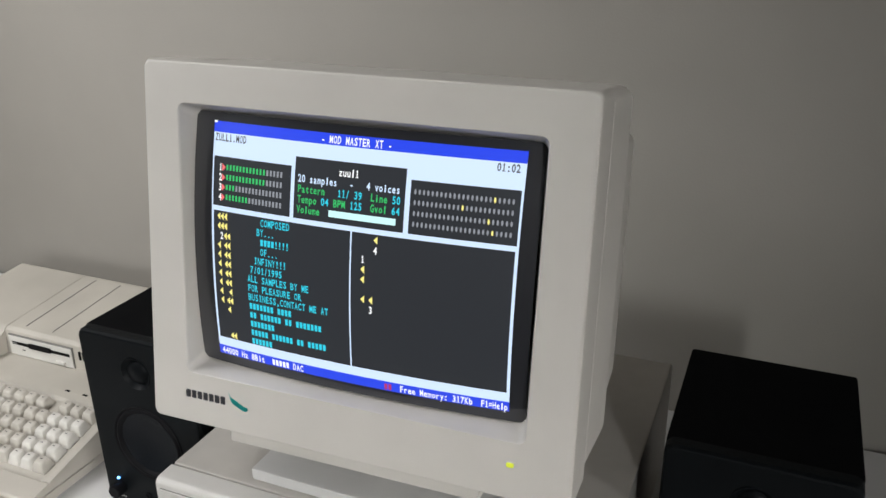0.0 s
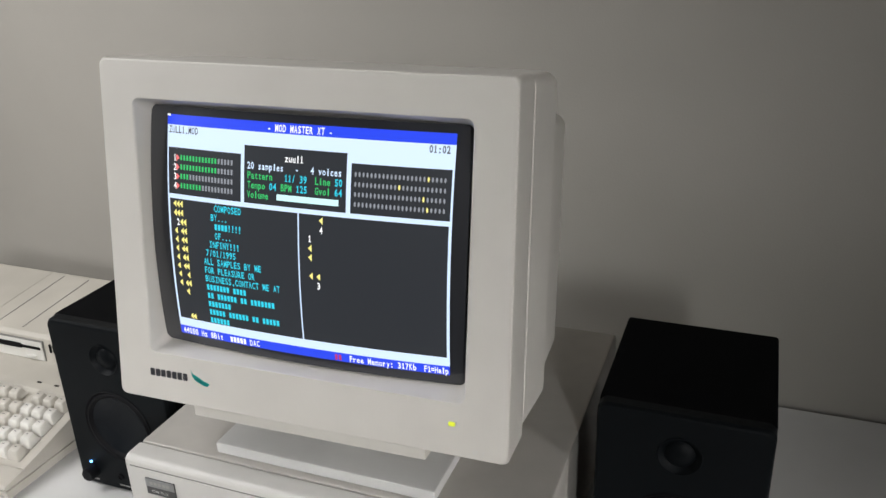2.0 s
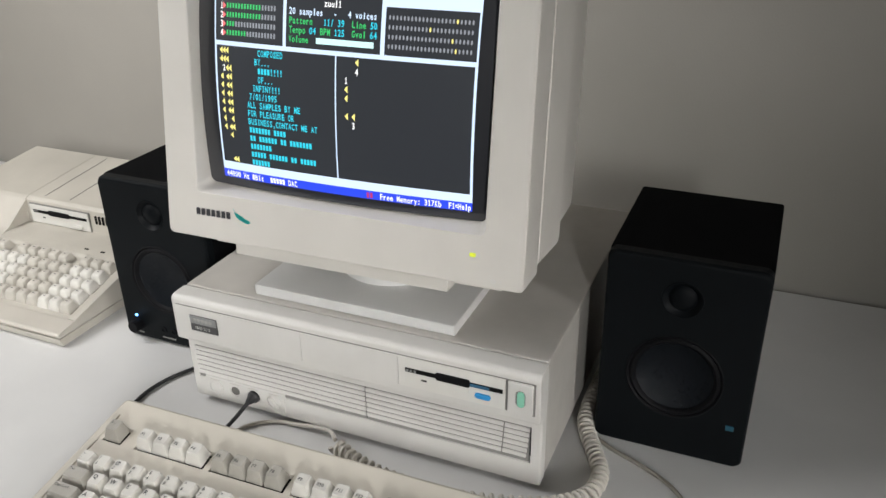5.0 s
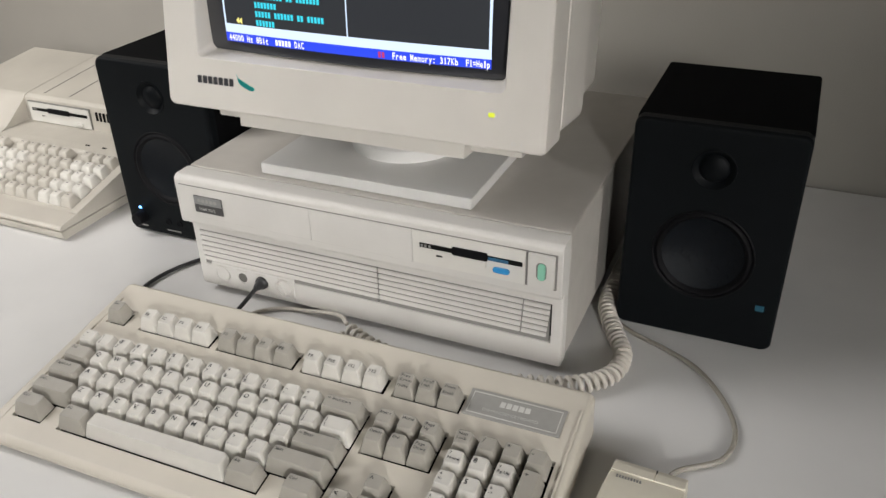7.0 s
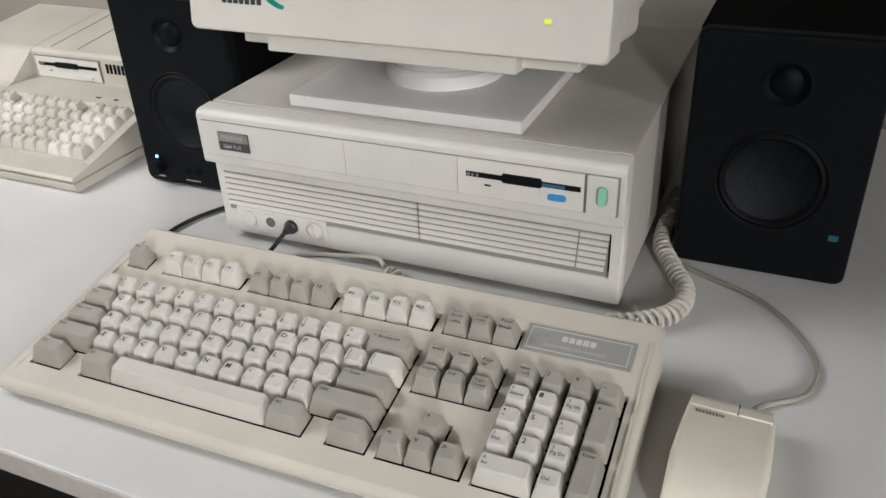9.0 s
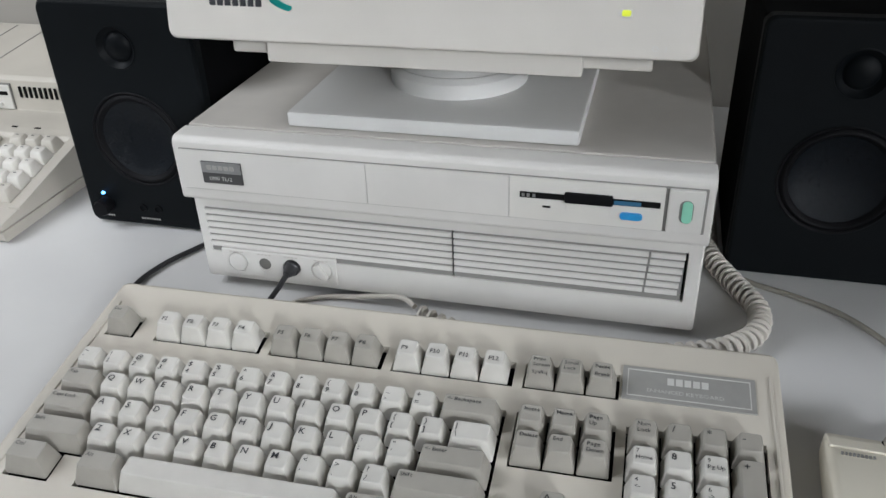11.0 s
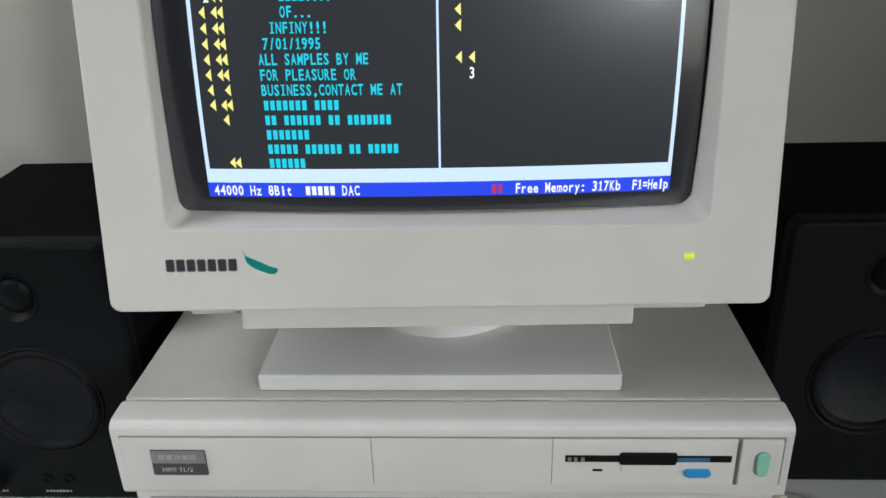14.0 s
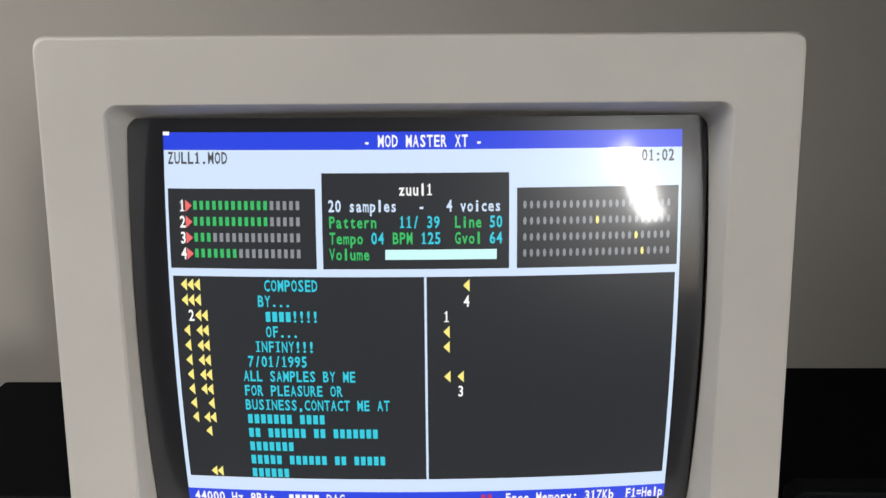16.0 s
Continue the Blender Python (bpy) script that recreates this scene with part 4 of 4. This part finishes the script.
# ---- black audio leads ----
ob = part("audio_cable", tube(bmesh.new(), catmull([(-0.2085, 0.150, DESK + 0.0030), (-0.214, 0.105, DESK + 0.0030), (-0.232, 0.066, DESK + 0.0030), (-0.250, 0.030, DESK + 0.0030), (-0.257, -0.005, DESK + 0.0030), (-0.250, -0.040, DESK + 0.0030), (-0.226, -0.066, DESK + 0.0026), (-0.205, -0.080, DESK + 0.0026)], 10), 0.0022, 8), M_BCABLE)
tagged(ob, "thin black audio cable curving over the desk", "cable")
plug = bmesh.new()
disc_along_y(plug, -0.1185, 0.0095, 0.766, [(0.0066, -0.004), (0.0066, 0.0015), (0.0054, 0.0025), (0.0042, 0.007), (0.0030, 0.010)], 24)
plug_ob = tagged(part("audio_plug", plug, M_BCABLE), "black audio plug in the computer's front socket", "plug")
part("lead", tube(bmesh.new(), catmull([(-0.1185, 0.000, 0.766), (-0.1200, -0.006, 0.763), (-0.126, -0.015, 0.754), (-0.134, -0.030, 0.7445), (-0.142, -0.045, 0.7430)], 8), 0.0022, 8), M_BCABLE, plug_ob)

# ---- mouse ----
mouse = thing("computer_mouse", pose(0.2970, -0.146, DESK, 0, 0, -1.5), "cream two-button mouse with an angular body on the desk", "mouse")
bm = bmesh.new()
for_loops = []
for y, z1, w in ((0.054, 0.004, 0.050), (0.0545, 0.013, 0.053), (0.0525, 0.0195, 0.0545), (0.046, 0.0235, 0.0560), (0.020, 0.0280, 0.0580), (-0.012, 0.0310, 0.0590), (-0.036, 0.0285, 0.0570), (-0.050, 0.0200, 0.056), (-0.055, 0.009, 0.047)):
    r = min(0.005, z1 * 0.45)
    for_loops.append([(px, y, pz) for px, pz in round_rect(0, (z1 + 0.001) / 2, w, z1 - 0.001, r, 4)])
loft(bm, for_loops, True, True)
body = part("body", bm, M_MOUSE, mouse, angle=45)
for bx0, bx1 in ((-0.0268, 0.0040), (0.0048, 0.0268)):
    bm = prism([(0.0545, 0.0150), (0.0528, 0.0213), (0.0462, 0.0243), (0.0370, 0.0262), (0.0370, 0.0200)], bx0, bx1, 0.0006, 1)
    part("button", bm, M_MOUSE, mouse)
part("button_notch", cube(0.0040, 0.0048, 0.0375, 0.0515, 0.015, 0.0226), M_DARK, mouse)
bm = bmesh.new()
for i in range(9):
    box(bm, -0.0215 + i * 0.0021, -0.0202 + i * 0.0021, 0.0300, 0.0314, 0.0262, 0.0277, m=pose(0, 0, 0))
part("brand_mark", bm, M_BADGE, mouse, "small dark brand mark")
mc = [(0.309, -0.093, DESK + 0.010), (0.310, -0.082, DESK + 0.006), (0.318, -0.066, DESK + 0.003), (0.345, -0.043, DESK + 0.0026), (0.351, -0.009, DESK + 0.0026), (0.337, 0.029, DESK + 0.0026), (0.310, 0.064, DESK + 0.0026), (0.279, 0.083, DESK + 0.0026), (0.238, 0.102, DESK + 0.0026), (0.216, 0.130, DESK + 0.0026), (0.212, 0.22, DESK + 0.0026)]
part("cable", tube(bmesh.new(), [pose(0.2970, -0.146, DESK, 0, 0, -1.5).inverted() @ p for p in catmull(mc, 10)], 0.0022, 8), M_GCABLE, mouse, "grey mouse cable")

# ---- second computer with built-in keyboard ----
OX0, OX1 = -0.800, -0.420
oc = thing("home_computer", pose(0, 0, DESK), "yellowed cream home computer with built-in keyboard, beside the speaker", "computer")
part("lower_case", prism([(0.036, 0.001), (0.0335, 0.006), (0.0325, 0.0125), (0.386, 0.0125), (0.386, 0.001)], OX0, OX1, 0.0012), M_OC, oc)


def ocdeck(y):
    return 0.0235 + (y - 0.062) * 0.24


front_edge = [(0.034, 0.0133), (0.031, 0.0165), (0.0345, 0.0198), (0.060, 0.0243), (0.062, 0.0205), (0.168, 0.0459), (0.170, 0.0497), (0.182, 0.0512)]
back_edge = [(0.235, 0.0895), (0.376, 0.105), (0.384, 0.101), (0.386, 0.0133)]
part("upper_case", prism([*front_edge, (0.2275, 0.0512), (0.2290, 0.0860), *back_edge], -0.6685, OX1, 0.0014), M_OC, oc)
part("sloping_case", prism([*front_edge, (0.190, 0.0540), (0.2285, 0.0862), *back_edge], OX0, -0.6687, 0.0014), M_OC, oc)
for s0, s1 in ((OX0, OX0 + 0.008), (OX1 - 0.0135, OX1 - 0.0004)):
    part("key_surround", prism([(0.061, 0.016), (0.061, ocdeck(0.061) + 0.0012), (0.171, ocdeck(0.171) + 0.0022), (0.171, 0.040)], s0, s1, 0.0012), M_OC, oc)
for gx in (-0.640, -0.592):
    gb = bmesh.new()
    box(gb, gx - 0.0007, gx + 0.0007, 0.0, 0.130, -0.0006, 0.0004, m=pose(0, 0.2405, 0.0902, 6.3, 0, 0))
    part("top_groove", gb, M_GROOVE, oc, "thin dark groove")

part("drive_frame", cube(-0.6612, -0.5455, 0.2262, 0.240, 0.0522, 0.0820, 0.0004), M_GROOVE, oc, "thin shadow gap round the drive")
ODR = part("floppy_drive", cube(-0.6600, -0.5466, 0.2252, 0.240, 0.0522, 0.0806, 0.0008), M_DRIVE, oc, "white floppy drive front")
part("slot", cube(-0.6530, -0.5500, 0.2246, 0.230, 0.0690, 0.0732), M_DARK, ODR)
part("slot_shutter", cube(-0.6226, -0.5830, 0.2233, 0.230, 0.0676, 0.0752, 0.001), M_RUB, ODR)
part("slot_spring", cube(-0.6515, -0.6440, 0.2243, 0.230, 0.0703, 0.0722), M_BADGE, ODR)
part("eject_button", cube(-0.5755, -0.5600, 0.2222, 0.230, 0.0556, 0.0598, 0.001), M_DRIVE, ODR)
part("activity_light", cube(-0.6365, -0.6315, 0.2246, 0.230, 0.0618, 0.0630), M_DARK, ODR)
# near-black blocks on the face, painting the shade inside narrow slots
for i in range(11):
    part("vent_slot_shade", cube(-0.5358 + i * 0.0066, -0.5328 + i * 0.0066, 0.2268, 0.2300, 0.0665, 0.0790, 0.0004), M_DARK, oc)
for sx in (-0.5165, -0.4875):
    part("status_slot", cube(sx, sx + 0.0070, 0.1810, 0.1835, 0.0500, 0.0518), M_DARK, oc)
OCAP = {}


def oc_key(x, y, w, mat, name):
    if (w, name) not in OCAP:
        bm = bmesh.new()
        hw, hd, H = w * U / 2 - 0.0006, U / 2 - 0.0006, 0.011
        loft(bm, [[(px, py, z) for px, py in round_rect(0, oy, 2 * (hw - i), 2 * (hd - i) - abs(oy), r, 2)] for i, oy, z, r in ((0, 0, -0.001, 0.001), (0.0004, 0, 0.002, 0.0012), (0.0028, 0.001, H - 0.0006, 0.0018), (0.0036, 0.001, H, 0.0016))], True, True)
        bmesh.ops.recalc_face_normals(bm, faces=bm.faces)
        me = bpy.data.meshes.new("key")
        bm.to_mesh(me)
        bm.free()
        for p in me.polygons:
            p.use_smooth = True
        me.set_sharp_from_angle(angle=radians(35))
        me.materials.append(mat)
        OCAP[w, name] = me
    ob = new("key", OCAP[w, name])
    ob.parent = oc
    ob.matrix_local = pose(x, y, ocdeck(y) - 0.0015, 13.5, 0, 0)
    m = cube(-0.0024, 0.0010, 0.0020, 0.0030, 0.0111, 0.0113)
    part("legend", m, M_BADGED, ob)


for r in range(5):
    y = 0.0788 + r * U
    right = OX1 - 0.0180
    for c in range(19):
        x = right - (c + 0.5) * U
        if x - U / 2 < OX0 + 0.01:
            break
        if r == 4 and c in (3, 9):
            continue
        pale = r < 4 and ((c < 3 and not (r == 0 and c == 0)) or (c > 6 and r > 0))
        oc_key(x, y, 1, M_OCKEY if pale else M_OCKEYD, "pale" if pale else "tan")

# ---- cable hole in the desk top, and a white fitting on the wall ----
bm = bmesh.new()
lathe(bm, [(0.021, -0.001), (0.021, 0.0012), (0.0195, 0.0016), (0.0185, 0.0006), (0.002, 0.0005)], 6, pose(0.560, 0.462, DESK))
hole = tagged(part("cable_grommet", bm, M_DARK), "dark hole in the desk top with a light cable", "grommet")
part("cable", tube(bmesh.new(), catmull([(0.556, 0.455, DESK + 0.004), (0.562, 0.466, DESK + 0.010), (0.575, 0.475, DESK + 0.012), (0.60, 0.480, DESK + 0.004), (0.66, 0.485, DESK + 0.003)], 8), 0.003, 8), M_CABLE, hole)

switch = thing("light_switch", pose(-0.960, WALL_Y - 0.001, 1.188), "white square light switch on the wall", "light switch")
part("plate", cube(-0.041, 0.041, -0.009, 0.0, -0.041, 0.041, 0.002), M_WHITE, switch)
part("rocker", cube(-0.028, 0.028, -0.0125, -0.0085, -0.028, 0.028, 0.0015), M_WHITE, switch)
